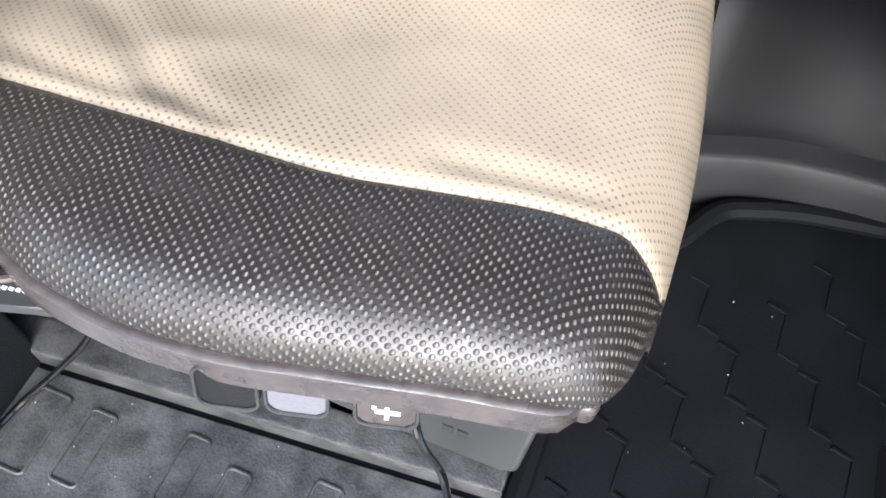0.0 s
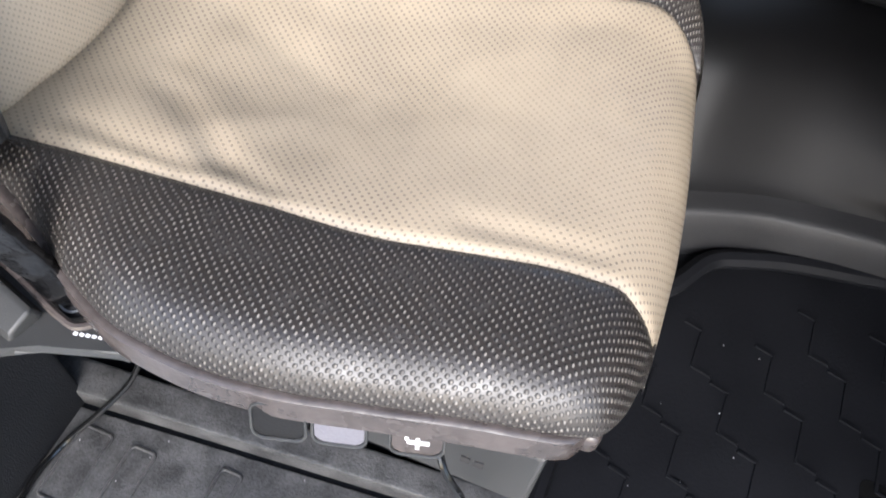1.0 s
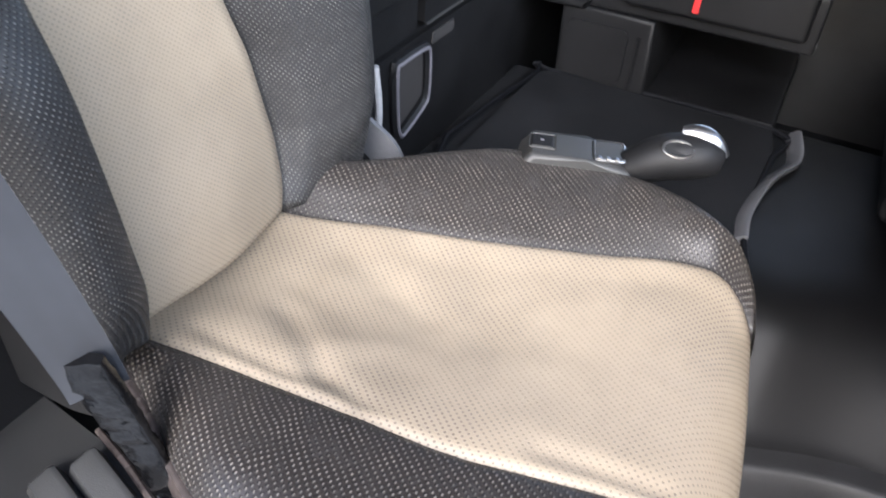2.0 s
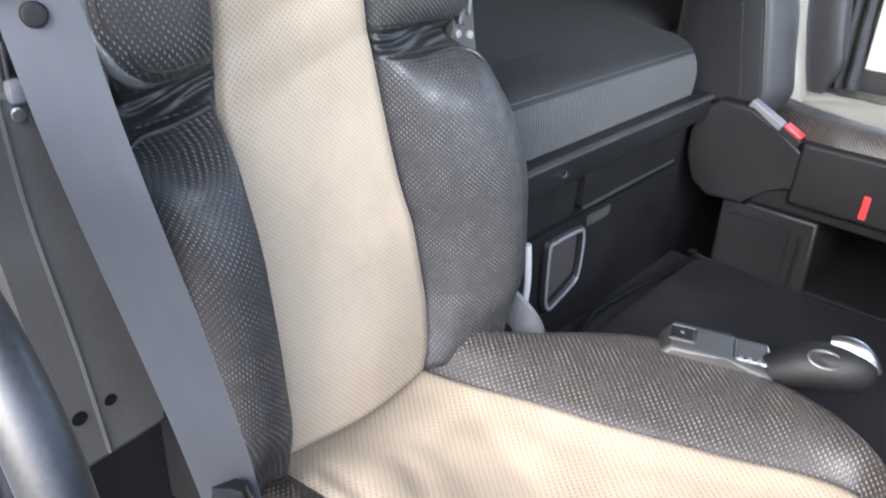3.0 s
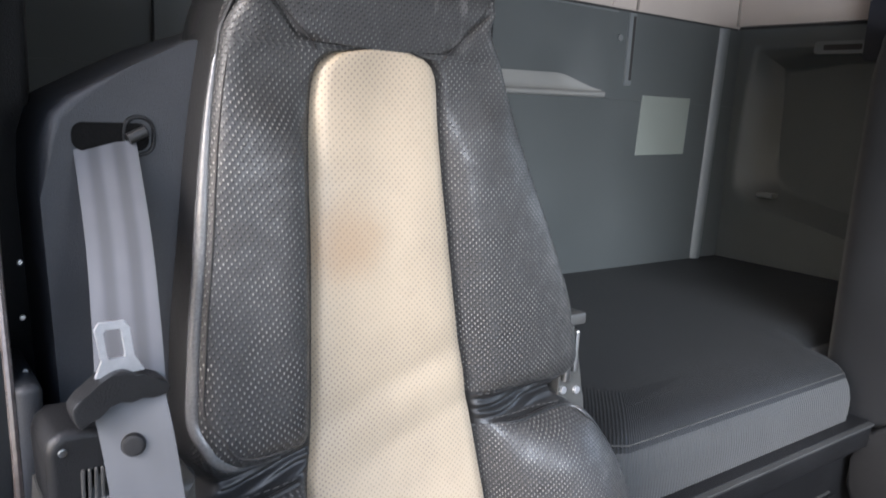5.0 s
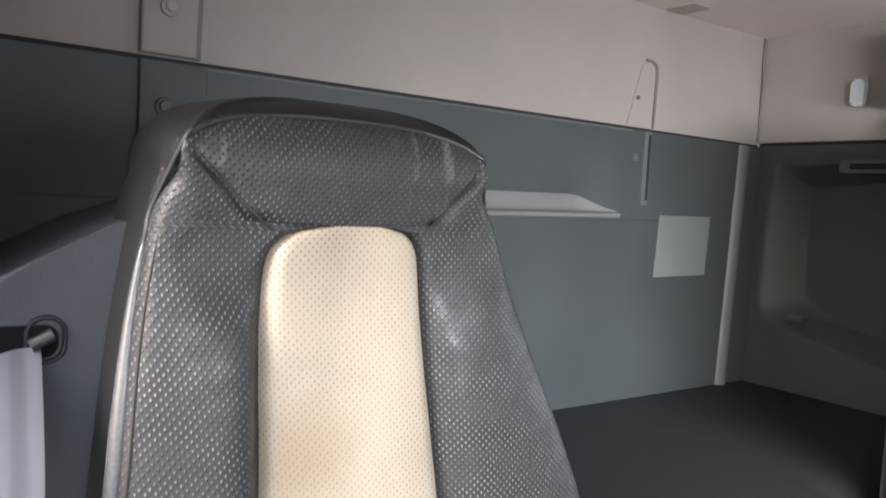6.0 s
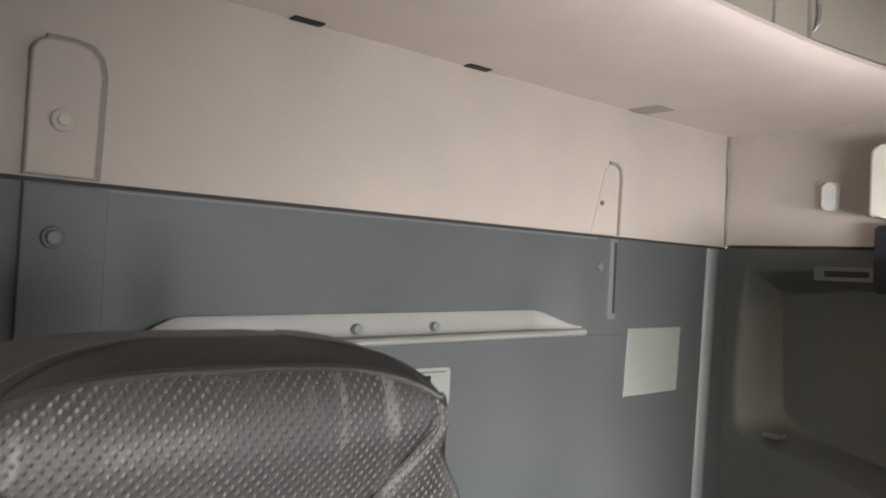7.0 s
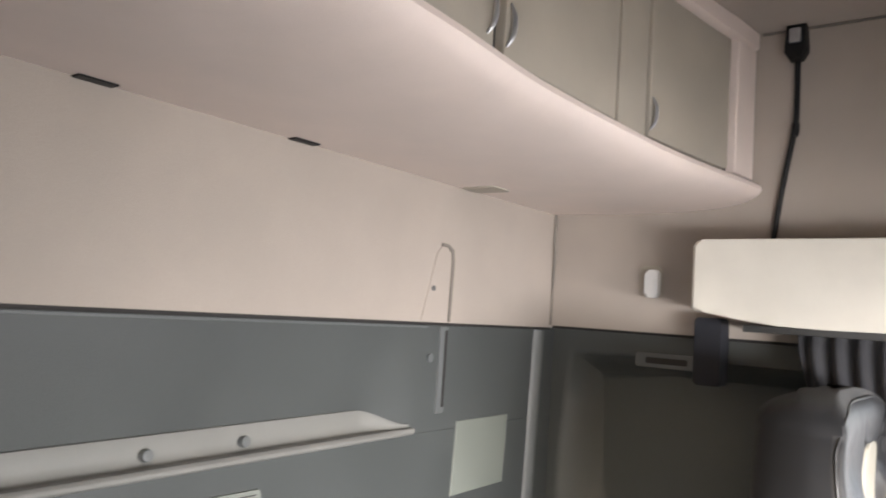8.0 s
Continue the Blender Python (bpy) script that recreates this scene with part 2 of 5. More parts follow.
def part(name, bm, material, parent=None, label="", angle=40):
    """Links a bmesh, given in world places, as one mesh object under a thing or a part."""
    if isinstance(bm, bpy.types.Mesh):
        me = bm
    else:
        bmesh.ops.recalc_face_normals(bm, faces=bm.faces[:])
        me = bpy.data.meshes.new(name)
        bm.to_mesh(me)
        bm.free()
    finish(me, material, angle)
    ob = new(name, me)
    if parent is not None:
        ob.parent = parent
        at, up = Vector(), parent
        while up is not None:
            at, up = at + up.location, up.parent
        me.transform(Matrix.Translation(-at))
    if len(me.polygons) < 500:
        # keeps the broad faces of bevelled pieces flat
        even = ob.modifiers.new("even_normals", "WEIGHTED_NORMAL")
        even.keep_sharp = True
    if label:
        ob["label"] = label
    return ob


def solo(name, bm, material, label, category, kind="", group="", angle=40):
    return tagged(part(name, bm, material, angle=angle), label, category, group, kind)


def join(*bms):
    out = bmesh.new()
    for b in bms:
        me = bpy.data.meshes.new("joined")
        b.to_mesh(me)
        b.free()
        out.from_mesh(me)
        bpy.data.meshes.remove(me)
    return out


def box(x0, x1, y0, y1, z0, z1, bevel=0.004, seg=2, m=None):
    bm = bmesh.new()
    bmesh.ops.create_cube(bm, size=1.0)
    for v in bm.verts:
        v.co = Vector(((x0 + x1) / 2 + v.co.x * (x1 - x0), (y0 + y1) / 2 + v.co.y * (y1 - y0), (z0 + z1) / 2 + v.co.z * (z1 - z0)))
    if bevel:
        bmesh.ops.bevel(bm, geom=bm.edges[:], offset=bevel, segments=seg, profile=0.5, affect="EDGES", clamp_overlap=True)
    if m is not None:
        bm.transform(m)
    return bm


def prism(outline, axis, a, b, bevel=0.003, seg=2):
    """A flat outline of (p, q) drawn out along an axis from a to b: x takes (y, z), y takes (x, z), z takes (x, y)."""
    def at(p, q, h):
        return {"x": (h, p, q), "y": (p, h, q), "z": (p, q, h)}[axis]
    bm = bmesh.new()
    lo = [bm.verts.new(at(p, q, a)) for p, q in outline]
    hi = [bm.verts.new(at(p, q, b)) for p, q in outline]
    bm.faces.new(lo)
    bm.faces.new(hi)
    for i in range(len(lo)):
        j = (i + 1) % len(lo)
        bm.faces.new((lo[i], lo[j], hi[j], hi[i]))
    if bevel:
        rim = [e for e in bm.edges if all(v in lo for v in e.verts) or all(v in hi for v in e.verts)]
        bmesh.ops.bevel(bm, geom=rim, offset=bevel, segments=seg, profile=0.5, affect="EDGES", clamp_overlap=True)
    return bm


def rounded(p0, p1, q0, q1, r, n=5):
    out = []
    for cp, cq, a0 in ((p1 - r, q1 - r, 0), (p0 + r, q1 - r, 90), (p0 + r, q0 + r, 180), (p1 - r, q0 + r, 270)):
        for k in range(n + 1):
            a = radians(a0 + 90 * k / n)
            out.append((cp + r * math.cos(a), cq + r * math.sin(a)))
    return out


def spline(pts, n=8, closed=False):
    """Catmull-Rom through points."""
    p = [Vector(q) for q in pts]
    out, m = [], len(p)
    for i in range(m if closed else m - 1):
        if closed:
            a, b, c, d = p[i - 1], p[i], p[(i + 1) % m], p[(i + 2) % m]
        else:
            a, b, c, d = p[max(i - 1, 0)], p[i], p[i + 1], p[min(i + 2, m - 1)]
        for k in range(n):
            t = k / n
            out.append(0.5 * (2 * b + (c - a) * t + (2 * a - 5 * b + 4 * c - d) * t * t + (3 * b - a - 3 * c + d) * t ** 3))
    if not closed:
        out.append(p[-1])
    return out


def tube(pts, r, sides=10, closed=False, flat=1.0):
    bm = bmesh.new()
    rings, n = [], len(pts)
    prev = None
    for i, p in enumerate(pts):
        if closed:
            d = pts[(i + 1) % n] - pts[i - 1]
        else:
            d = pts[min(i + 1, n - 1)] - pts[max(i - 1, 0)]
        d = d.normalized()
        if prev is None:
            prev = d.orthogonal().normalized()
        u = (prev - d * prev.dot(d)).normalized()
        prev, w = u, d.cross(u)
        rr = r(i / max(1, n - 1)) if callable(r) else r
        rings.append([bm.verts.new(p + (u * math.cos(a) + w * flat * math.sin(a)) * rr) for a in (2 * math.pi * k / sides for k in range(sides))])
    for i in range(n if closed else n - 1):
        A, B = rings[i], rings[(i + 1) % n]
        for k in range(sides):
            bm.faces.new((A[k], A[(k + 1) % sides], B[(k + 1) % sides], B[k]))
    if not closed:
        bm.faces.new(rings[0])
        bm.faces.new(rings[-1])
    return bm


def disc(centre, normal, r, depth, bevel=0.001, sides=24):
    """A short round boss from centre along normal."""
    bm = bmesh.new()
    bmesh.ops.create_cone(bm, cap_ends=True, segments=sides, radius1=r, radius2=r, depth=depth)
    rim = [e for e in bm.edges if all(v.co.z > 0 for v in e.verts)]
    if bevel:
        bmesh.ops.bevel(bm, geom=rim, offset=bevel, segments=2, profile=0.5, affect="EDGES")
    q = Vector(normal).to_track_quat("Z", "Y").to_matrix().to_4x4()
    bm.transform(Matrix.Translation(centre) @ q @ Matrix.Translation((0, 0, depth / 2)))
    return bm


def sheet(P, uv=None, flip=False, keep=None, name="sheet"):
    """A mesh from a grid of places P[i][j], with uv in metres; keep(i, j) picks the faces."""
    P = np.asarray(P, float)
    n, m = P.shape[:2]
    faces = [(i * m + j, (i + 1) * m + j, (i + 1) * m + j + 1, i * m + j + 1) for i in range(n - 1) for j in range(m - 1) if keep is None or keep(i, j)]
    if flip:
        faces = [f[::-1] for f in faces]
    used = sorted({v for f in faces for v in f})
    back = {v: k for k, v in enumerate(used)}
    flat = P.reshape(-1, 3)
    me = bpy.data.meshes.new(name)
    me.from_pydata([tuple(flat[v]) for v in used], [], [tuple(back[v] for v in f) for f in faces])
    if uv is not None:
        U = np.asarray(uv, float).reshape(-1, 2)
        layer = me.uv_layers.new(name="UVMap")
        for loop in me.loops:
            layer.data[loop.index].uv = U[used[loop.vertex_index]]
    return me


def keyed(*pairs):
    """A smooth function through (t, value) pairs."""
    T = [p[0] for p in pairs]
    V = [p[1] for p in pairs]

    def f(t):
        if t <= T[0]:
            return V[0]
        if t >= T[-1]:
            return V[-1]
        k = max(i for i in range(len(T) - 1) if T[i] <= t)
        h = T[k + 1] - T[k]
        def slope(i):
            if i == 0 or i == len(T) - 1:
                j = min(i, len(T) - 2)
                return (V[j + 1] - V[j]) / (T[j + 1] - T[j])
            a = (V[i] - V[i - 1]) / (T[i] - T[i - 1])
            b = (V[i + 1] - V[i]) / (T[i + 1] - T[i])
            return 0.0 if a * b <= 0 else 2 * a * b / (a + b)
        s = (t - T[k]) / h
        m0, m1 = slope(k) * h, slope(k + 1) * h
        return (2 * s ** 3 - 3 * s * s + 1) * V[k] + (s ** 3 - 2 * s * s + s) * m0 + (3 * s * s - 2 * s ** 3) * V[k + 1] + (s ** 3 - s * s) * m1
    return f


def bump(t, at, width):
    return math.exp(-((t - at) / width) ** 2)


def fill(ctrl, steps):
    """A smooth line through control points, with a fixed number of steps in each stretch; marks gives the index of each control."""
    p = [np.array(c, float) for c in ctrl]
    out, marks = [], []
    for i in range(len(p) - 1):
        a, b, c, d = p[max(i - 1, 0)], p[i], p[i + 1], p[min(i + 2, len(p) - 1)]
        marks.append(len(out))
        la, lb, lc = (max(1e-6, np.linalg.norm(b - a)), max(1e-6, np.linalg.norm(c - b)), max(1e-6, np.linalg.norm(d - c)))
        m0 = (c - a) / (la + lb) * lb if i > 0 else (c - b)
        m1 = (d - b) / (lb + lc) * lb if i < len(p) - 2 else (c - b)
        for k in range(steps[i]):
            s = k / steps[i]
            out.append((2 * s ** 3 - 3 * s * s + 1) * b + (s ** 3 - 2 * s * s + s) * m0 + (3 * s * s - 2 * s ** 3) * c + (s ** 3 - s * s) * m1)
    marks.append(len(out))
    out.append(p[-1])
    return out, marks


def lengths(P):
    """uv in metres for a grid of places, by the way along its rows and columns."""
    P = np.asarray(P, float)
    n, m = P.shape[:2]
    uv = np.zeros((n, m, 2))
    mid = m // 2
    step = np.linalg.norm(np.diff(P, axis=1), axis=2)
    run = np.concatenate([np.zeros((n, 1)), np.cumsum(step, axis=1)], axis=1)
    uv[:, :, 0] = run - run[:, mid:mid + 1]
    along = np.linalg.norm(np.diff(P[:, mid], axis=0), axis=1)
    uv[:, :, 1] = np.concatenate([[0], np.cumsum(along)])[:, None]
    return uv


def ribbon(pts, across, width, thick=0.0014):
    """A strap along points, across[i] is the direction of its width."""
    bm = bmesh.new()
    uv = bm.loops.layers.uv.new("UVMap")
    rows, s = [], 0.0
    for i, p in enumerate(pts):
        d = (pts[min(i + 1, len(pts) - 1)] - pts[max(i - 1, 0)]).normalized()
        a = (across[i] - d * across[i].dot(d)).normalized()
        nn = d.cross(a).normalized() * thick / 2
        if i:
            s += (p - pts[i - 1]).length
        ring = []
        for k in range(7):
            w = (k / 6 - 0.5) * width
            ring.append((bm.verts.new(p + a * w + nn), bm.verts.new(p + a * w - nn), w, s))
        rows.append(ring)
    def quad(vs, us):
        f = bm.faces.new(vs)
        for lp, u in zip(f.loops, us):
            lp[uv].uv = u
    for A, B in zip(rows, rows[1:]):
        for k in range(6):
            us = [(A[k][2], A[k][3]), (A[k + 1][2], A[k + 1][3]), (B[k + 1][2], B[k + 1][3]), (B[k][2], B[k][3])]
            quad([A[k][0], A[k + 1][0], B[k + 1][0], B[k][0]], us)
            quad([A[k][1], B[k][1], B[k + 1][1], A[k + 1][1]], [us[0], us[3], us[2], us[1]])
        for k in (0, 6):
            quad([A[k][0], A[k][1], B[k][1], B[k][0]], [(A[k][2], A[k][3])] * 2 + [(B[k][2], B[k][3])] * 2)
    return bm


def ring_faces(bm, A, B):
    n = len(A)
    for i in range(n):
        bm.faces.new((A[i], A[(i + 1) % n], B[(i + 1) % n], B[i]))


# ---- the cab ----
def ground_and_shell():
    solo("ground", box(-60, 60, -60, 60, -1.5, -1.3, 0), CONCRETE, "pale concrete yard round the truck", "ground", "structure")
    solo("floor", box(-1.0, 1.45, -0.06, 2.2, -0.06, 0.0, 0), CARPET, "dark lined cab floor", "floor", "structure")
    # near side: a sill, the pillar behind the door opening and the header over it
    solo("wall_near_rear", box(-1.0, -0.2, -0.14, -0.07, 0.0, 2.34, 0), WALL_GREY, "grey vinyl side wall of the sleeper", "wall", "structure")
    solo("wall_near_header", box(-0.2, 1.45, -0.14, -0.07, 1.55, 2.34, 0), WALL_BEIGE, "beige lining over the open door", "wall", "structure")
    solo("wall_near_front", box(1.15, 1.45, -0.14, -0.07, 0.0, 1.80, 0), PLASTIC, "dark door pillar trim", "wall", "structure")
    # unseen panel, added to keep windscreen light off the upper rear wall
    solo("wall_front_header", box(1.0, 1.08, -0.068, 2.128, 1.42, 2.30, 0.01), WALL_BEIGE, "unseen beige lining over the windscreen", "wall", "structure")
    solo("wall_far_header", box(-0.0, 1.45, 2.13, 2.2, 1.80, 2.34, 0), WALL_BEIGE, "beige lining over the far door", "wall", "structure")
    solo("wall_far_low", box(0.001, 1.099, 2.13, 2.2, 0.0, 0.66, 0), PLASTIC, "dark lower panel of the far door", "wall", "structure")
    solo("wall_far_trim", box(0.04, 1.099, 2.12, 2.2, 0.661, 1.02, 0.012), CREAM, "cream trim panel under the window of the far door", "wall", "structure")
    solo("wall_far_front", box(1.10, 1.45, 2.13, 2.2, 0.0, 1.80, 0), PLASTIC, "dark far door pillar trim", "wall", "structure")
    solo("wall_front_low", box(1.38, 1.45, -0.07, 2.13, 0.0, 0.95, 0), PLASTIC, "dark bulkhead under the windscreen", "wall", "structure")
    solo("wall_front_high", box(1.20, 1.45, -0.07, 2.13, 1.87, 2.34, 0), WALL_BEIGE, "unseen beige lining over the windscreen", "wall", "structure")
    solo("ceiling_joint", box(-0.37, 1.38, 2.093, 2.099, 2.304, 2.309, 0), JOINT_AND_SHADE, "dark joint along the ceiling", "trim", "structure")
    solo("ceiling", box(-1.0, 1.45, -0.14, 2.2, 2.31, 2.36, 0), WALL_BEIGE, "beige lined cab ceiling", "ceiling", "structure")


ground_and_shell()


def ease(t, a, b):
    t = min(1.0, max(0.0, (t - a) / (b - a)))
    return t * t * (3 - 2 * t)


def sunk(y):
    """How far the panel over the tray is sunk, from its ends to its middle."""
    return ease(y, 0.42, 0.52) * (1 - ease(y, 1.32, 1.52))


def rear_wall():
    """Grey lower and beige upper lining, with the joint between them and a stepped panel behind the shelf pocket."""
    lower = box(-1.0, -0.92, -0.07, 2.13, 0.0, 1.302, 0)
    solo("wall_rear", lower, WALL_GREY, "grey vinyl rear wall of the sleeper", "wall", "structure")
    pane = thing("wall_rear_upper", (-0.95, 1.0, 1.302), "grey and beige lining of the upper rear wall", "wall", kind="structure")
    for y0, y1, x1 in ((-0.07, 0.2875, -0.930), (0.2875, 0.40, -0.9204), (1.53, 2.13, -0.9204)):
        part("grey_panel", box(-1.0, x1, y0, y1, 1.3025, 1.540, 0), WALL_GREY, pane)
    part("backing", box(-1.0, -0.964, 0.40, 1.53, 1.3025, 1.540, 0), WALL_GREY, pane)
    # the panel over the tray leans back towards its foot, with soft ends
    rows = []
    for i in range(58):
        y = 0.40 + 1.13 * i / 57
        rows.append([(-0.9204 - 0.038 * sunk(y) * (1 - k / 14) ** 1.2, y, 1.3025 + 0.2375 * k / 14) for k in range(15)])
    part("leaning_panel", sheet(rows), WALL_GREY, pane, "grey vinyl panel leaning back over the tray", angle=70)
    part("joint", box(-0.99, -0.927, -0.07, 2.11, 1.5402, 1.547, 0), SEAM, pane, "dark joint line")
    part("ridge", box(-0.99, -0.919, 0.39, 1.53, 1.5345, 1.5385, 0.001), WALL_PALE, pane, "thin pale ridge")
    part("beige_panel", box(-1.0, -0.924, -0.07, 2.13, 1.547, 2.31, 0), WALL_BEIGE, pane, "beige cloth lining")
    # the plates that carry the bolts of an upper bunk
    plate = thing("bracket_plate", (-0.924, 0.33, 1.547), "beige rounded bracket cover with a bolt on the rear wall", "bracket", "bunk brackets")
    arch = [(0.284, 1.549), (0.377, 1.549), (0.380, 1.70), (0.375, 1.724), (0.362, 1.738), (0.342, 1.744), (0.306, 1.744), (0.292, 1.738), (0.285, 1.724)]
    part("cover", prism(arch, "x", -0.926, -0.902, 0.006, 3), WALL_BEIGE, plate)
    # brown strip round the cover: its soft shadow put into colour
    part("shadow_gap", prism([(0.3775, 1.549), (0.389, 1.549), (0.392, 1.705), (0.386, 1.731), (0.370, 1.748), (0.342, 1.753), (0.306, 1.753), (0.306, 1.7445), (0.342, 1.7445), (0.3625, 1.7385), (0.3755, 1.7245), (0.3805, 1.70)], "x", -0.926, -0.918, 0.001, 1), JOINT_AND_SHADE, plate, "brown strip painted as the cover's shade")
    bolt = part("bolt", disc((-0.902, 0.330, 1.629), (1, 0, 0), 0.017, 0.006, 0.002), WALL_BEIGE, plate)
    part("bolt_centre", disc((-0.896, 0.330, 1.629), (1, 0, 0), 0.009, 0.006, 0.002), CABINET_DOOR, bolt)
    low = thing("bolt_panel", (-0.932, 0.33, 1.33), "grey raised wall panel with a round bolt", "panel", "bunk brackets")
    part("panel", box(-0.935, -0.9188, 0.288, 0.402, 1.305, 1.538, 0.001, 1), WALL_GREY, low, angle=20)
    b2 = part("bolt", disc((-0.9185, 0.329, 1.462), (1, 0, 0), 0.016, 0.006, 0.002), WALL_GREY, low)
    part("bolt_centre", disc((-0.9125, 0.329, 1.462), (1, 0, 0), 0.010, 0.007, 0.002), PLASTIC_GREY, b2)
    right = thing("bracket_plate", (-0.924, 1.58, 1.547), "slim beige bracket cover with a grey latch rail below", "bracket", "bunk brackets")
    arch2 = [(1.505, 1.549), (1.603, 1.549), (1.606, 1.69), (1.602, 1.711), (1.588, 1.721), (1.566, 1.722), (1.550, 1.705)]
    part("cover", prism(arch2, "x", -0.926, -0.9205, 0.002, 3), WALL_BEIGE, right)
    # the slim cover's shadow, drawn as a brown strip too
    part("shadow_gap", prism([(1.6035, 1.549), (1.613, 1.549), (1.617, 1.69), (1.611, 1.718), (1.590, 1.729), (1.566, 1.730), (1.566, 1.7225), (1.588, 1.7215), (1.6025, 1.7115), (1.6065, 1.69)], "x", -0.926, -0.919, 0.001, 1), JOINT_AND_SHADE, right, "brown strip painted as the cover's shade")
    part("peg", disc((-0.9205, 1.540, 1.624), (1, 0, 0), 0.006, 0.004), PLASTIC_GREY, right)
    rail = part("latch_rail", box(-0.934, -0.914, 1.573, 1.602, 1.342, 1.538, 0.003), WALL_PALE, right, "pale upright rail")
    part("rail_slot", box(-0.932, -0.9125, 1.588, 1.598, 1.356, 1.53, 0.001), SEAM, rail)
    part("stud", disc((-0.926, 1.542, 1.468), (1, 0, 0), 0.010, 0.012, 0.003), WALL_PALE, right)
    # the corner bar
    solo("corner_trim", tube([Vector((-0.925, 1.99 + 0.03 * k / 10, 0.80 + 0.0739 * k)) for k in range(11)], 0.026, 12, flat=0.6), WALL_PALE,
         "pale grey upright moulding in the rear corner", "trim", "structure")


rear_wall()


def shelf_pocket():
    tray = thing("shelf_tray", (-0.92, 0.96, 1.30), "long cream shelf tray let into the grey rear wall", "shelf")
    # one trough drawn along the wall: a rolled lip, a shallow floor, a back that dies out with the sunk panel
    rows, n = [], 72
    for i in range(n + 1):
        y = 0.458 + 1.024 * i / n
        e = max(0.02, min(1.0, math.sqrt(max(0.0, (y - 0.455) / 0.07)))) * (1 - 0.93 * ease(y, 1.33, 1.482))
        dz = 0.018 * (y - 0.85)
        sec = [(-0.924, 1.291), (-0.910, 1.2915), (-0.903, 1.294), (-0.900, 1.299), (-0.900, 1.304), (-0.903, 1.3075), (-0.908, 1.3085), (-0.912 - 0.004 * e, 1.3075), (-0.914 - 0.016 * e, 1.3065),
               (-0.914 - 0.024 * e, 1.310), (-0.915 - 0.028 * e, 1.310 + 0.012 * e), (-0.915 - 0.028 * e, 1.310 + 0.036 * e), (-0.914 - 0.027 * e, 1.311 + 0.041 * e), (-0.914 - 0.036 * e, 1.310 + 0.042 * e)]
        rows.append([(x, y, z + dz) for x, z in sec])
    part("bowl", sheet(rows), TRAY, tray, "dull cream trough", angle=50)
    part("lip", tube([Vector((-0.9035, 0.458 + 1.024 * k / 40, 1.3 + 0.018 * (0.458 + 1.024 * k / 40 - 0.85))) for k in range(41)], lambda s: 0.0062 * min(1.0, 0.4 + 14 * s, 0.3 + 9 * (1 - s)), 10), TRAY, tray)
    for y in (0.864, 1.052):
        part("stud", disc((-0.943, y, 1.321 + 0.018 * (y - 0.85)), (1, 0, 0.2), 0.010, 0.016, 0.004), WALL_PALE, tray)


shelf_pocket()


def wall_fittings():
    plate = thing("socket_plate", (-0.92, 0.985, 1.21), "cream wall plate with a black slot", "wall plate")
    part("plate", prism(rounded(0.891, 1.081, 1.168, 1.246, 0.008), "x", -0.921, -0.914, 0.002), PAPER, plate)
    part("slot", prism(rounded(0.943, 1.030, 1.205, 1.231, 0.002), "x", -0.9142, -0.9128, 0), PLASTIC_BLACK, plate, "black slot")
    part("inner_line", prism(rounded(0.90, 1.07, 1.2365, 1.2385, 0.001, 2), "x", -0.9142, -0.9132, 0), SEAM, plate)
    note = thing("notice_card", (-0.92, 1.775, 1.135), "pale green card fixed to the rear wall", "card")
    part("card", prism([(1.653, 1.146), (1.878, 1.150), (1.887, 1.320), (1.662, 1.318)], "x", -0.921, -0.9165, 0.001, 1), PAPER, note)


wall_fittings()


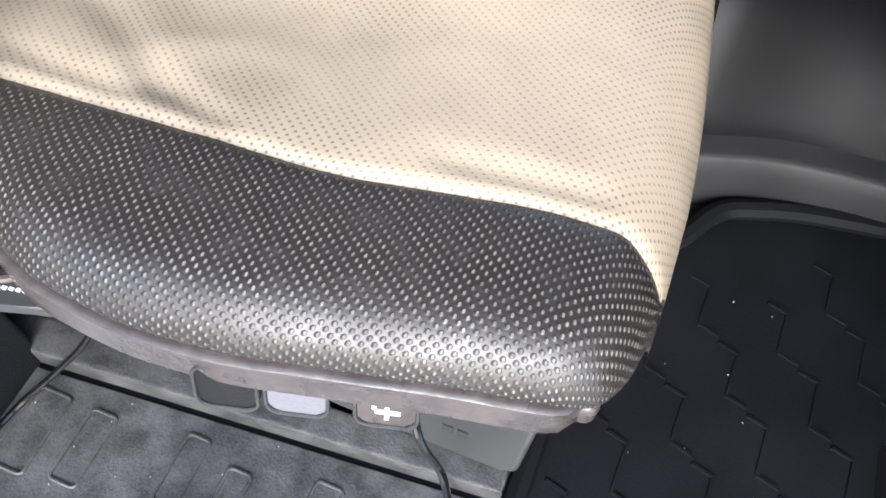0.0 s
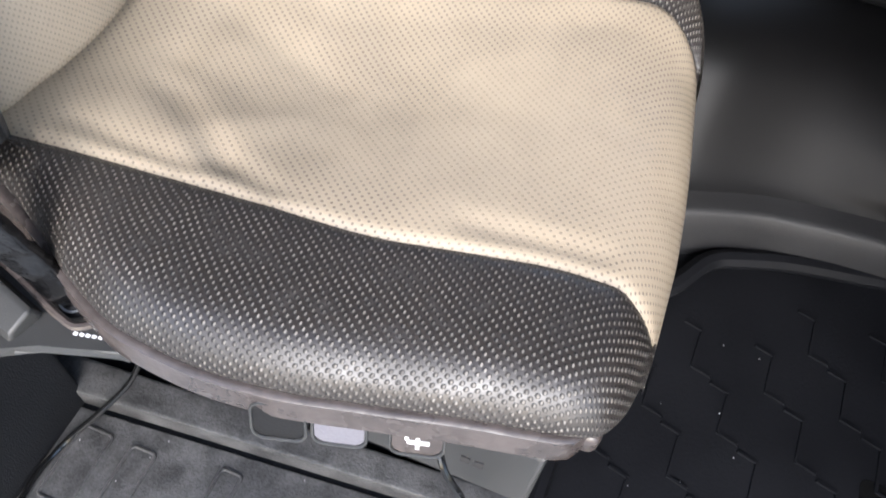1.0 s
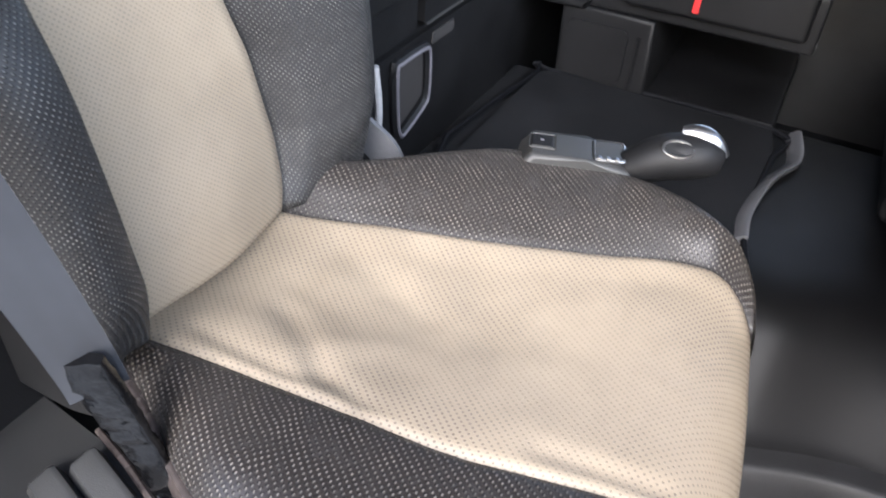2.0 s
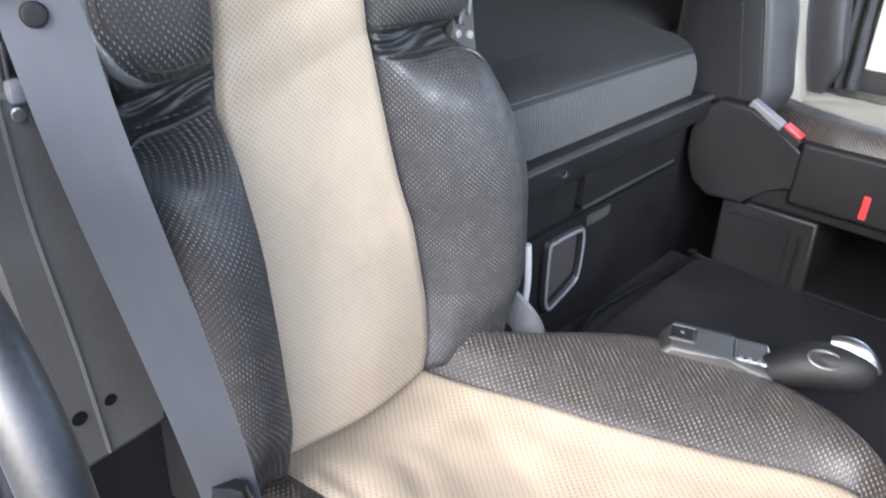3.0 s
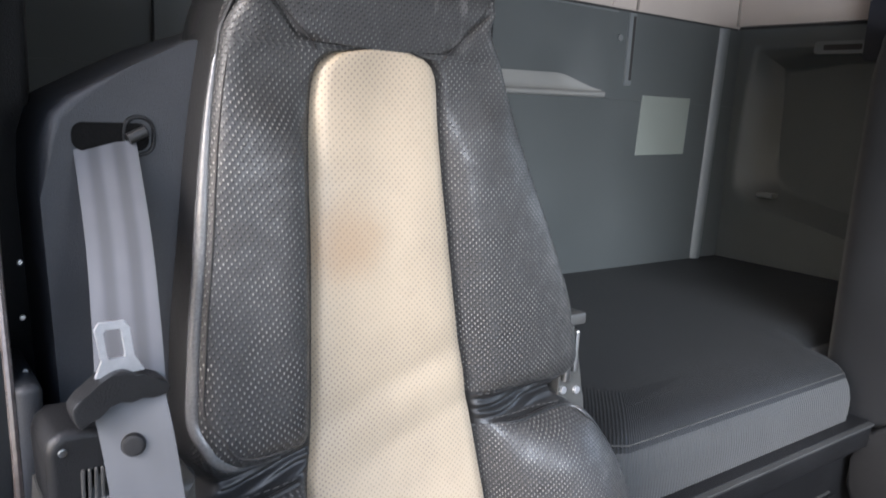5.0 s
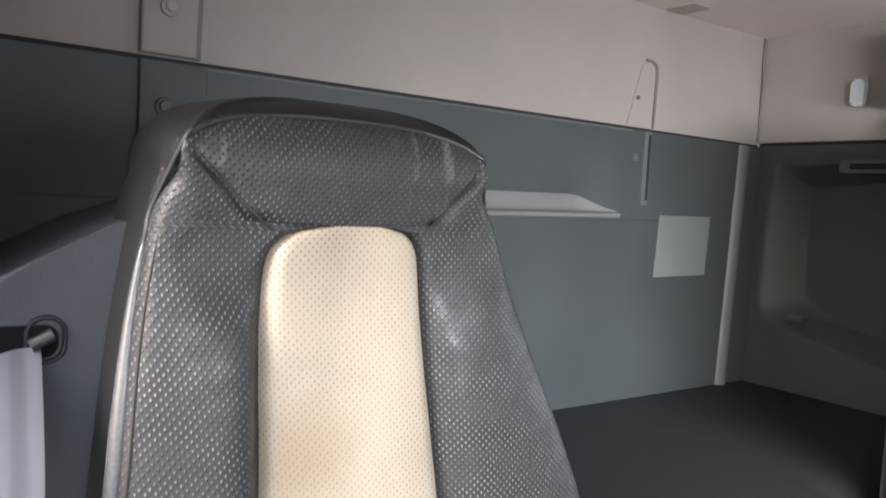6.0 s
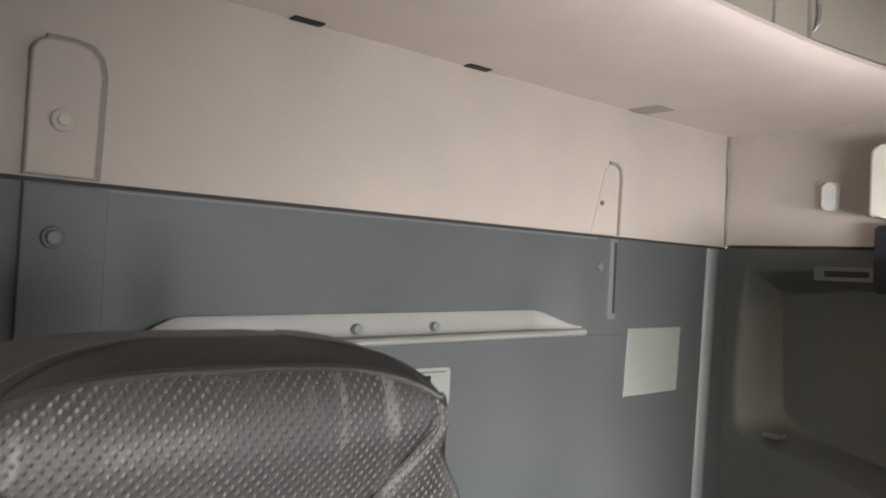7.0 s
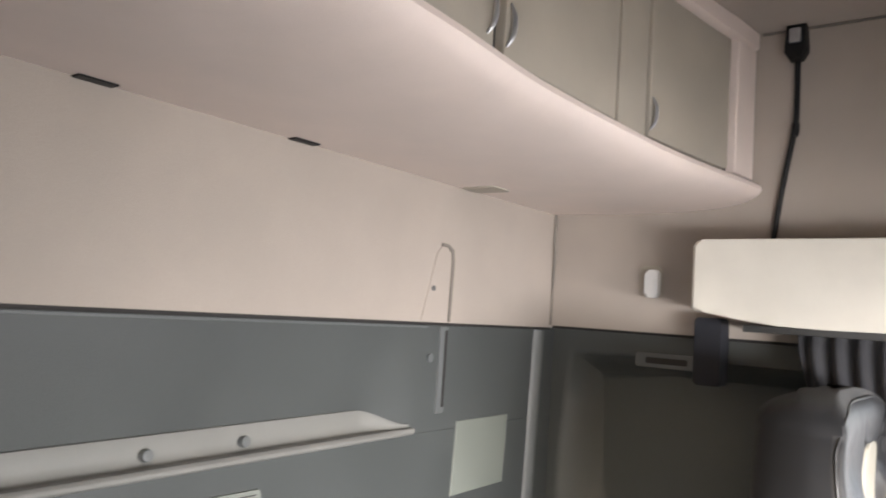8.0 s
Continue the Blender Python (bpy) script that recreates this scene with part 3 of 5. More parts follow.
def far_wall():
    """The far side wall of the sleeper, with a wide sunk panel, the cloth lining above and the edge of the far door."""
    wall = thing("wall_far", (-0.4, 2.13, 0.0), "grey far side wall of the sleeper with a sunk panel", "wall", kind="structure")
    outer = [(-0.860, 1.487), (-0.876, 1.35), (-0.886, 1.20), (-0.889, 1.10), (-0.882, 1.05), (-0.858, 1.02), (-0.80, 0.998), (-0.64, 0.965), (-0.47, 0.928),
             (-0.30, 0.895), (-0.16, 0.87), (-0.13, 0.88), (-0.12, 0.95), (-0.12, 1.2), (-0.12, 1.46), (-0.13, 1.485), (-0.3, 1.49), (-0.6, 1.49)]
    inner = [(-0.792, 1.424), (-0.790, 1.33), (-0.786, 1.20), (-0.786, 1.13), (-0.778, 1.09), (-0.755, 1.06), (-0.71, 1.04), (-0.60, 1.015), (-0.45, 0.985),
             (-0.30, 0.955), (-0.20, 0.93), (-0.18, 0.94), (-0.17, 0.98), (-0.17, 1.2), (-0.17, 1.42), (-0.18, 1.435), (-0.3, 1.44), (-0.6, 1.44)]
    frame_ = [(-0.935, 1.545), (-0.935, 1.35), (-0.935, 1.2), (-0.935, 1.1), (-0.935, 0.9), (-0.935, 0.5), (-0.8, 0.5), (-0.64, 0.5), (-0.47, 0.5),
              (-0.30, 0.5), (-0.1, 0.5), (0.0, 0.5), (0.0, 0.95), (0.0, 1.2), (0.0, 1.46), (0.0, 1.545), (-0.3, 1.545), (-0.6, 1.545)]
    bm = bmesh.new()
    A = [bm.verts.new((p, 2.12, q)) for p, q in frame_]
    B = [bm.verts.new((p, 2.12, q)) for p, q in outer]
    C = [bm.verts.new((p, 2.195, q)) for p, q in inner]
    ring_faces(bm, A, B)
    ring_faces(bm, B, C)
    bm.faces.new(C)
    edge = [e for e in bm.edges if all(v in B for v in e.verts) or all(v in C for v in e.verts)]
    bmesh.ops.bevel(bm, geom=edge, offset=0.012, segments=3, profile=0.5, affect="EDGES", clamp_overlap=True)
    D = [bm.verts.new((p, 2.26, q)) for p, q in frame_]
    rim = [min((v for v in bm.verts if v not in D), key=lambda v: (v.co - Vector((p, 2.12, q))).length) for p, q in frame_]
    ring_faces(bm, rim, D)
    bm.faces.new(D)
    part("grey_panel", bm, WALL_GREY, wall, angle=50)
    part("lower_panel", box(-1.0, 0.0, 2.13, 2.2, 0.0, 0.499, 0), PLASTIC, wall)
    part("joint", box(-0.93, 0.0, 2.116, 2.19, 1.5455, 1.553, 0), SEAM, wall, "dark joint line")
    part("beige_panel", box(-1.0, 0.0, 2.10, 2.2, 1.5535, 2.31, 0), WALL_BEIGE, wall, "beige cloth lining")
    part("corner_joint", tube(spline([(-0.921, 2.098, 1.555), (-0.919, 2.097, 1.66), (-0.916, 2.094, 1.74), (-0.920, 2.094, 1.80), (-0.921, 2.096, 1.88)], 5), 0.004, 6), JOINT_AND_SHADE, wall, "brown joint and shade in the corner")
    part("clip", box(-0.80, -0.745, 2.118, 2.155, 1.026, 1.040, 0.003), WALL_PALE, wall, "small pale clip")
    hook = thing("coat_hook", (-0.63, 2.10, 1.65), "cream coat hook on the beige wall", "hook")
    part("pocket", prism(rounded(-0.662, -0.602, 1.648, 1.728, 0.012), "y", 2.099, 2.095, 0.001, 1), CABINET_DOOR, hook)
    part("flap", prism(rounded(-0.640, -0.604, 1.644, 1.716, 0.010), "y", 2.096, 2.075, 0.006, 3), PAINT, hook)
    lamp = thing("reading_lamp_mount", (-0.58, 2.12, 1.47), "slim grey wall fitting under the joint", "fitting")
    part("bezel", prism(rounded(-0.668, -0.492, 1.464, 1.500, 0.006), "y", 2.121, 2.108, 0.003), WALL_PALE, lamp)
    part("slot", prism(rounded(-0.64, -0.53, 1.474, 1.490, 0.004), "y", 2.1082, 2.1062, 0), SEAM, lamp)


far_wall()


BOW = keyed((-0.07, -0.02), (0.5, -0.035), (0.88, -0.052), (1.16, -0.072), (1.5, -0.066), (1.85, -0.034), (2.0, -0.010), (2.098, 0.0))


def bowed(bm):
    """The cabinet's front swings back between its ends."""
    ys = [v.co.y for v in bm.verts]
    for k in range(1, 30):
        y = -0.06 + 0.075 * k
        if min(ys) + 0.002 < y < max(ys) - 0.002:
            bmesh.ops.bisect_plane(bm, geom=bm.verts[:] + bm.edges[:] + bm.faces[:], plane_co=(0, y, 0), plane_no=(0, 1, 0), dist=1e-5)
    for v in bm.verts:
        v.co.x += BOW(v.co.y) * min(1.0, max(0.0, (v.co.x + 0.90) / 0.4))
    return bm


def overhead_cabinet():
    cab = thing("overhead_cabinet", (-0.65, 1.0, 1.87), "cream overhead cabinet with taupe doors over the bunk", "cabinet")
    # the body is one section drawn along the wall, its lower front edge rolled
    sec = [(-0.9235, 1.868), (-0.80, 1.867), (-0.65, 1.866), (-0.55, 1.868), (-0.49, 1.8715), (-0.44, 1.878), (-0.405, 1.886), (-0.382, 1.895), (-0.367, 1.906), (-0.361, 1.917), (-0.364, 1.928), (-0.384, 1.938),
           (-0.415, 1.9415), (-0.415, 2.265), (-0.39, 2.266), (-0.378, 2.272), (-0.378, 2.309), (-0.9235, 2.309)]
    part("body", bowed(prism(sec, "y", -0.068, 2.098, 0.002, 1)), CABINET, cab, angle=30)
    part("end_stile", bowed(box(-0.4155, -0.383, 1.985, 2.096, 1.9425, 2.2665, 0.004)), CABINET, cab)
    part("stile", bowed(box(-0.4155, -0.395, 1.472, 1.590, 1.9425, 2.2665, 0.003)), CABINET_DOOR, cab)
    for y0, y1, g, c in ((1.602, 1.970, 1.596, 1.609), (1.072, 1.460, 1.466, 1.080), (0.535, 1.040, 1.056, 1.022), (0.14, 0.523, 0.529, 0.148)):
        d = part("door", bowed(box(-0.414, -0.393, y0, y1, 1.9475, 2.262, 0.005)), CABINET_DOOR, cab, "taupe door")
        pull = tube(spline([(-0.392, c + 0.003, 2.030), (-0.384, c + 0.004, 2.008), (-0.384, c + 0.001, 1.980), (-0.392, c - 0.004, 1.962)], 5), lambda s: 0.0016 + 0.0028 * math.sin(math.pi * s), 8)
        part("catch", bowed(pull), STEEL, d, "small bright catch")
        part("reveal", bowed(box(-0.413, -0.404, g - 0.0045, g + 0.0045, 1.947, 2.262, 0)), SEAM, cab, "dark gap beside a door")
    part("reveal", bowed(box(-0.413, -0.404, 1.9715, 1.9840, 1.947, 2.262, 0)), SEAM, cab, "dark gap beside a door")
    for y in (0.712, 1.112):
        part("slot", box(-0.922, -0.900, y - 0.030, y + 0.030, 1.8645, 1.8676, 0.001), PLASTIC_BLACK, cab, "black slot at the wall")
    # flat taupe plate: the shading of a shallow groove put into colour
    part("tab", prism(rounded(-0.918, -0.822, 1.618, 1.690, 0.012), "z", 1.8645, 1.8678, 0.001, 1), CABINET_DOOR, cab)


overhead_cabinet()


def far_door_top():
    shelf = thing("door_shelf", (-0.1, 2.05, 1.60), "white moulded storage box over the far door", "storage box")
    front = [(-0.474, 1.62), (-0.474, 1.765), (-0.466, 1.777), (-0.45, 1.78), (0.75, 1.795), (0.76, 1.785), (0.76, 1.60), (0.75, 1.592), (-0.20, 1.587), (-0.28, 1.589), (-0.36, 1.598), (-0.44, 1.611), (-0.466, 1.613)]
    part("body", prism(front, "y", 2.0995, 1.945, 0.010, 3), CREAM, shelf)
    part("underside", box(-0.36, 0.74, 1.965, 2.09, 1.572, 1.588, 0.003), PLASTIC, shelf)
    strap = thing("hanging_strap", (-0.45, 2.06, 1.44), "dark navy strap hanging under the storage box", "strap")
    part("strap", prism(rounded(-0.492, -0.428, 1.437, 1.60, 0.008), "y", 2.10, 2.035, 0.006), NAVY, strap)
    # curtain: upright folds, gathered at the window post
    rows = []
    for i in range(28):
        z = 1.575 - 0.98 * i / 27
        row = []
        for j in range(61):
            s = j / 60
            sway = 0.10 * (1 - bump(z, 1.58, 0.25)) * (1 - s)
            row.append((-0.25 + sway + 0.33 * s, 2.00 + 0.022 * math.sin(s * 46 + 2.0 * math.sin(i * 0.12)) * (0.6 + 0.4 * i / 27) + 0.02 * s, z))
        rows.append(row)
    cur = tagged(part("curtain", sheet(rows, lengths(rows)), CURTAIN, angle=80), "dark grey folded curtain beside the far door", "curtain")
    mod = cur.modifiers.new("thick", "SOLIDIFY")
    mod.thickness = 0.002
    rope = thing("plug_cable", (-0.29, 2.09, 1.79), "black cable with a plug hanging on the beige wall", "cable")
    part("cable", tube(spline([(-0.288, 2.093, 2.24), (-0.287, 2.092, 2.12), (-0.290, 2.092, 2.06), (-0.312, 2.092, 1.93), (-0.332, 2.090, 1.785)], 6), 0.0065, 8), PLASTIC_BLACK, rope)
    part("knot", tube(spline([(-0.288, 2.092, 2.075), (-0.2885, 2.092, 2.055), (-0.291, 2.092, 2.045)], 4), 0.009, 8), PLASTIC_BLACK, rope)
    plug = part("plug", prism([(-0.302, 2.225), (-0.274, 2.225), (-0.262, 2.245), (-0.266, 2.31), (-0.310, 2.31), (-0.314, 2.245)], "y", 2.10, 2.062, 0.006), PLASTIC_BLACK, rope)
    part("cap", box(-0.301, -0.275, 2.052, 2.063, 2.262, 2.298, 0.004), STEEL, plug, "bright metal cap")


far_door_top()


def bunk():
    bed = thing("bunk", (-0.5, 1.0, 0.3), "dark cloth bunk mattress over storage lockers behind the seats", "bunk")
    # mattress: wide in the middle, cut back behind the seats, with rolled edges
    def plan(grow):
        g = grow
        return [(-0.918, -0.06), (-0.24 + g, -0.06), (-0.24 + g, 0.58 - g), (-0.22 + g, 0.63 - g), (-0.15 + g, 0.66 - g), (-0.115 + g, 0.675 - g), (-0.10 + g, 0.70 - g), (-0.10 + g, 1.0), (-0.10 + g, 1.36 + 0.3 * g),
                (-0.115 + g, 1.385 + 0.3 * g), (-0.15 + g, 1.40 + 0.3 * g), (-0.22 + g, 1.43 + 0.3 * g), (-0.24 + g, 1.48 + 0.3 * g), (-0.24 + g, 2.115), (-0.918, 2.115)]
    bm = bmesh.new()
    uv = bm.loops.layers.uv.new("UVMap")
    levels = [(0.0, 0.692), (0.002, 0.715), (0.002, 0.738), (-0.002, 0.760), (-0.010, 0.778), (-0.024, 0.793), (-0.045, 0.804), (-0.075, 0.811), (-0.12, 0.814)]
    rings = []
    for g, z in levels:
        base = [Vector((p, q, z)) for p, q in plan(g)]
        rings.append([bm.verts.new(v) for v in base])
    side_faces, n = [], len(rings[0])
    for A, B in zip(rings, rings[1:]):
        for i in range(n - 1):
            f = bm.faces.new((A[i], A[i + 1], B[i + 1], B[i]))
            side_faces.append(f)
    top = bm.faces.new(rings[-1])
    run = [0.0]
    for a, b in zip(plan(0), plan(0)[1:]):
        run.append(run[-1] + math.hypot(b[0] - a[0], b[1] - a[1]))
    where = {}
    for ring, (g, z) in zip(rings, levels):
        for i, v in enumerate(ring):
            where[v] = (run[i], z)
    for f in bm.faces:
        for lp in f.loops:
            lp[uv].uv = where[lp.vert] if f is not top else (lp.vert.co.y, lp.vert.co.x)
    side = bm.copy()
    bmesh.ops.delete(side, geom=[f for f in side.faces if f.calc_center_median().z > 0.785], context="FACES")
    bmesh.ops.delete(bm, geom=[f for f in bm.faces if f.calc_center_median().z <= 0.785], context="FACES")
    bmesh.ops.triangulate(bm, faces=[f for f in bm.faces if len(f.verts) > 4])
    mat_ = part("mattress", side, BUNK_SIDE, bed, "ribbed grey mattress side", angle=70)
    part("mattress_top", bm, BUNK, mat_, "dark smooth mattress top", angle=70)
    part("edge_seam", tube([Vector((p, q, 0.7858)) for p, q in plan(-0.0165)[5:11]], 0.0012, 6), THREAD_PALE, mat_, "pale worn edge seam")
    # rail that carries the mattress, lids and locker front below
    part("rail", prism([(-0.24, 0.634), (-0.078, 0.634), (-0.072, 0.642), (-0.070, 0.684), (-0.076, 0.691), (-0.24, 0.691)], "y", 0.60, 1.41, 0.002), PLASTIC_BLACK, bed, "black rail under the mattress")
    part("rail_lip", box(-0.082, -0.064, 0.62, 1.405, 0.6845, 0.6905, 0.002), PLASTIC, bed)
    part("locker_front", box(-0.9, -0.115, 0.0, 2.1, 0.02, 0.633, 0.004), PLASTIC_BLACK, bed)
    lid = part("lid", prism(rounded(0.945, 1.335, 0.548, 0.626, 0.010), "x", -0.116, -0.098, 0.004), PLASTIC_BLACK, bed)
    part("lid_edge", tube([Vector((-0.097, 0.95 + 0.38 * k / 8, 0.5505)) for k in range(9)], 0.0025, 6), PLASTIC, lid)
    part("lid", prism(rounded(0.70, 0.925, 0.548, 0.626, 0.010), "x", -0.116, -0.102, 0.004), PLASTIC_BLACK, bed)
    part("drawer_front", prism(rounded(0.70, 1.38, 0.06, 0.532, 0.012), "x", -0.116, -0.103, 0.004), PLASTIC_BLACK, bed)
    part("latch", join(box(-0.070, -0.064, 0.806, 0.830, 0.657, 0.660, 0.001), box(-0.070, -0.064, 0.816, 0.820, 0.650, 0.668, 0.001)), SCREW, bed, "small bright latch cross")
    loop = [(0.842, 0.503), (0.860, 0.513), (0.940, 0.511), (0.957, 0.500), (0.962, 0.455), (0.960, 0.414), (0.944, 0.396), (0.876, 0.373), (0.858, 0.378), (0.848, 0.41)]
    ring = part("pull_frame", tube(spline([(-0.099, p, q) for p, q in loop], 5, True), 0.010, 8, True), PLASTIC_BLACK, bed, "dark frame of a pull handle")
    part("edge_strip", tube(spline([(-0.091, p, q) for p, q in loop], 6, True), 0.0038, 8, True), TAB_GREY, ring, "pale grey edge strip")
    part("pull_recess", prism([(0.852, 0.41), (0.852, 0.500), (0.950, 0.500), (0.954, 0.415), (0.87, 0.385)], "x", -0.1035, -0.1005, 0), SEAM, bed)
    part("finger_slot", box(-0.1035, -0.100, 0.985, 1.07, 0.500, 0.522, 0.002), SEAM, bed)


bunk()


def floor_parts():
    # rubber mat in the driver's footwell with raised zigzag ribs and a rim
    mat = thing("rubber_mat", (0.8, 0.4, 0.0), "black ribbed rubber floor mat in front of the seat", "floor mat")
    edge = [(0.545, 0.12), (1.30, 0.12), (1.30, 0.80), (1.10, 0.775), (0.957, 0.742), (0.82, 0.715), (0.74, 0.69), (0.69, 0.665), (0.64, 0.60), (0.56, 0.58)]
    part("base", prism(edge, "z", 0.0005, 0.006, 0.001, 1), RUBBER, mat)
    part("rim", tube(spline([(0.545, 0.13, 0.012), (0.55, 0.4, 0.012), (0.565, 0.57, 0.012), (0.64, 0.60, 0.016), (0.69, 0.672, 0.02), (0.74, 0.698, 0.022), (0.82, 0.724, 0.022), (0.957, 0.750, 0.022), (1.10, 0.783, 0.022), (1.3, 0.81, 0.022)], 6), 0.016, 8), RUBBER, mat)
    rib = [(-0.034, 0.032), (-0.006, 0.032), (0.006, -0.032), (0.034, -0.032)]
    k = 0
    for i in range(9):
        for j in range(8):
            cx, cy = 0.60 + 0.108 * i + (0.054 if j % 2 else 0), 0.17 + 0.088 * j
            if cy > 0.60 + 0.28 * (cx - 0.62) - 0.05 or cx > 1.27:
                continue
            a = radians(-14)
            pts = [Vector((cx + p * math.cos(a) - q * math.sin(a), cy + p * math.sin(a) + q * math.cos(a), 0.0062)) for p, q in rib]
            b = bmesh.new()
            for p, q in zip(pts, pts[1:]):
                d = (q - p).normalized()
                s = d.cross(Vector((0, 0, 1))) * 0.0022
                vs = [b.verts.new(p - s - d * 0.002), b.verts.new(p + s - d * 0.002), b.verts.new(q + s + d * 0.002), b.verts.new(q - s + d * 0.002)]
                up = [b.verts.new(v.co * 1.0 + Vector((0, 0, 0.0026)) - (v.co - (p + q) / 2) * 0.12) for v in vs]
                b.faces.new(up)
                for m_ in range(4):
                    b.faces.new((vs[m_], vs[(m_ + 1) % 4], up[(m_ + 1) % 4], up[m_]))
            part("rib", b, RUBBER, mat)
            k += 1
    # mark of a clear heel pad on the mat
    part("heel_pad", prism(rounded(0.955, 1.01, 0.335, 0.415, 0.012), "z", 0.006, 0.0068, 0.0004, 1), CABLE, mat, "glossy worn heel pad")
    # sill cover beside the seat base, with pressed rectangles
    sill = thing("sill_cover", (0.2, 0.03, 0.0), "dark rubber sill cover with pressed rectangles beside the seat", "sill cover")
    part("plate", prism([(-0.15, -0.055), (0.545, -0.055), (0.545, 0.158), (-0.10, 0.095)], "z", 0.0005, 0.008, 0.002), SILL, sill)
    part("upstand", prism([(-0.12, 0.100), (0.53, 0.163), (0.53, 0.20), (-0.12, 0.15)], "z", 0.0005, 0.045, 0.006), SILL, sill)
    for x, y, w, h in ((-0.02, 0.03, 0.045, 0.10), (0.05, 0.035, 0.035, 0.09), (0.17, 0.055, 0.03, 0.085), (0.235, 0.045, 0.03, 0.07), (0.34, 0.06, 0.035, 0.09), (0.42, 0.06, 0.035, 0.09)):
        o = rounded(x - w / 2, x + w / 2, y - h / 2, y + h / 2, 0.006, 3)
        part("pressed_frame", tube([Vector((p, q, 0.0085)) for p, q in o], 0.0024, 6, True), SILL, sill)
    # step between footwell and tunnel, then the tunnel's rounded flank
    hump = thing("engine_tunnel", (0.6, 1.0, 0.0), "smooth black engine tunnel beside the driver's seat", "tunnel", kind="structure")
    rows = []
    for i in range(41):
        x = 0.30 + 1.08 * i / 40
        y0 = 0.69 + 0.07 * (1 - math.exp(-max(0, x - 0.6) * 4)) - 0.02 * bump(x, 0.6, 0.1)
        lift = 0.03 * bump(x, 1.05, 0.25)
        sec = [(y0, 0.0), (y0 + 0.002, 0.06), (y0 + 0.010, 0.092), (y0 + 0.022, 0.10), (y0 + 0.05, 0.105), (y0 + 0.085 - lift, 0.135), (y0 + 0.13 - lift, 0.20), (y0 + 0.17, 0.255), (y0 + 0.22, 0.285), (y0 + 0.30, 0.297), (1.44, 0.30), (1.46, 0.29), (1.47, 0.0)]
        line, _ = fill(sec, [2, 2, 2, 2, 4, 4, 4, 4, 3, 2, 2, 2])
        rows.append([(x, q[0], q[1]) for q in line])
    part("flank", sheet(rows, keep=lambda i, j: j >= 8), TUNNEL, hump, angle=60)
    part("step_trim", sheet(rows, keep=lambda i, j: j < 8), STEP_TRIM, hump, "worn grey step trim", angle=60)
    part("rear_block", box(-0.11, 0.30, 0.72, 1.46, 0.0, 0.285, 0.012), CARPET, hump)
    cover = thing("tunnel_mat", (0.2, 1.1, 0.30), "dark cloth mat with a raised edge on the engine tunnel", "floor mat")
    lay = [(-0.035, 0.86), (0.49, 0.86), (0.50, 1.05), (0.515, 1.30), (0.50, 1.425), (-0.01, 1.425), (-0.03, 1.40)]
    part("mat", prism(lay, "z", 0.286, 0.306, 0.004), CARPET, cover)
    part("edge", tube(spline([(p, q, 0.305) for p, q in lay], 3, True), 0.006, 6, True), RUBBER, cover)
    rim = [(0.505, 0.98, 0.302), (0.50, 1.06, 0.306), (0.52, 1.20, 0.306), (0.555, 1.30, 0.306), (0.54, 1.42, 0.306)]
    part("pale_edge", tube(spline(rim, 5), 0.020, 8, flat=0.4), PLASTIC_GREY, cover, "grey worn plastic edge")
    dash = thing("dashboard_base", (1.0, 1.2, 0.3), "dark lower dashboard panel", "dashboard", kind="structure")
    part("panel", box(0.74, 1.38, 1.00, 2.12, 0.30, 0.95, 0.03, 3, None), PLASTIC_BLACK, dash)
    part("cheek", box(0.70, 0.76, 1.10, 2.05, 0.34, 0.58, 0.02, 3), PLASTIC_BLACK, dash)
    part("shelf", box(0.88, 1.38, -0.06, 2.12, 0.66, 0.98, 0.04, 3), PLASTIC_BLACK, dash)


floor_parts()


def crumbs():
    """Specks of dirt on the mat and the sill cover."""
    rng = random.Random(7)
    bms = []
    for x0, x1, y0, y1, z, n in ((0.60, 1.10, 0.16, 0.55, 0.0075, 16), (-0.05, 0.50, -0.02, 0.13, 0.0095, 18)):
        for _ in range(n):
            b = bmesh.new()
            bmesh.ops.create_icosphere(b, subdivisions=1, radius=rng.uniform(0.0008, 0.0018))
            b.transform(Matrix.Translation((rng.uniform(x0, x1), rng.uniform(y0, y1), z)) @ Euler((rng.random() * 3, rng.random() * 3, 0)).to_matrix().to_4x4() @ Matrix.Diagonal((1.0, rng.uniform(0.6, 1.0), 0.6, 1.0)))
            bms.append(b)
    solo("dirt_crumbs", join(*bms), PLASTIC_LIGHT, "pale dirt crumbs scattered on the rubber mats", "dirt", "stuff")


crumbs()


# ---- seats ----
NEAR_EDGE = keyed((-0.06, 0.145), (0.0, 0.137), (0.06, 0.118), (0.11, 0.090), (0.18, 0.066), (0.24, 0.062), (0.30, 0.067), (0.38, 0.085), (0.46, 0.105), (0.52, 0.118), (0.55, 0.128), (0.568, 0.155), (0.576, 0.19))
FAR_EDGE = keyed((-0.06, 0.49), (0.0, 0.520), (0.067, 0.566), (0.115, 0.620), (0.19, 0.676), (0.27, 0.700), (0.36, 0.700), (0.44, 0.690), (0.48, 0.672), (0.52, 0.640), (0.55, 0.602), (0.568, 0.575), (0.58, 0.545))
SEAM_NEAR = keyed((-0.06, 0.175), (0.0, 0.18), (0.1, 0.190), (0.2, 0.198), (0.32, 0.206), (0.42, 0.226), (0.49, 0.239), (0.53, 0.241), (0.555, 0.230), (0.58, 0.210))
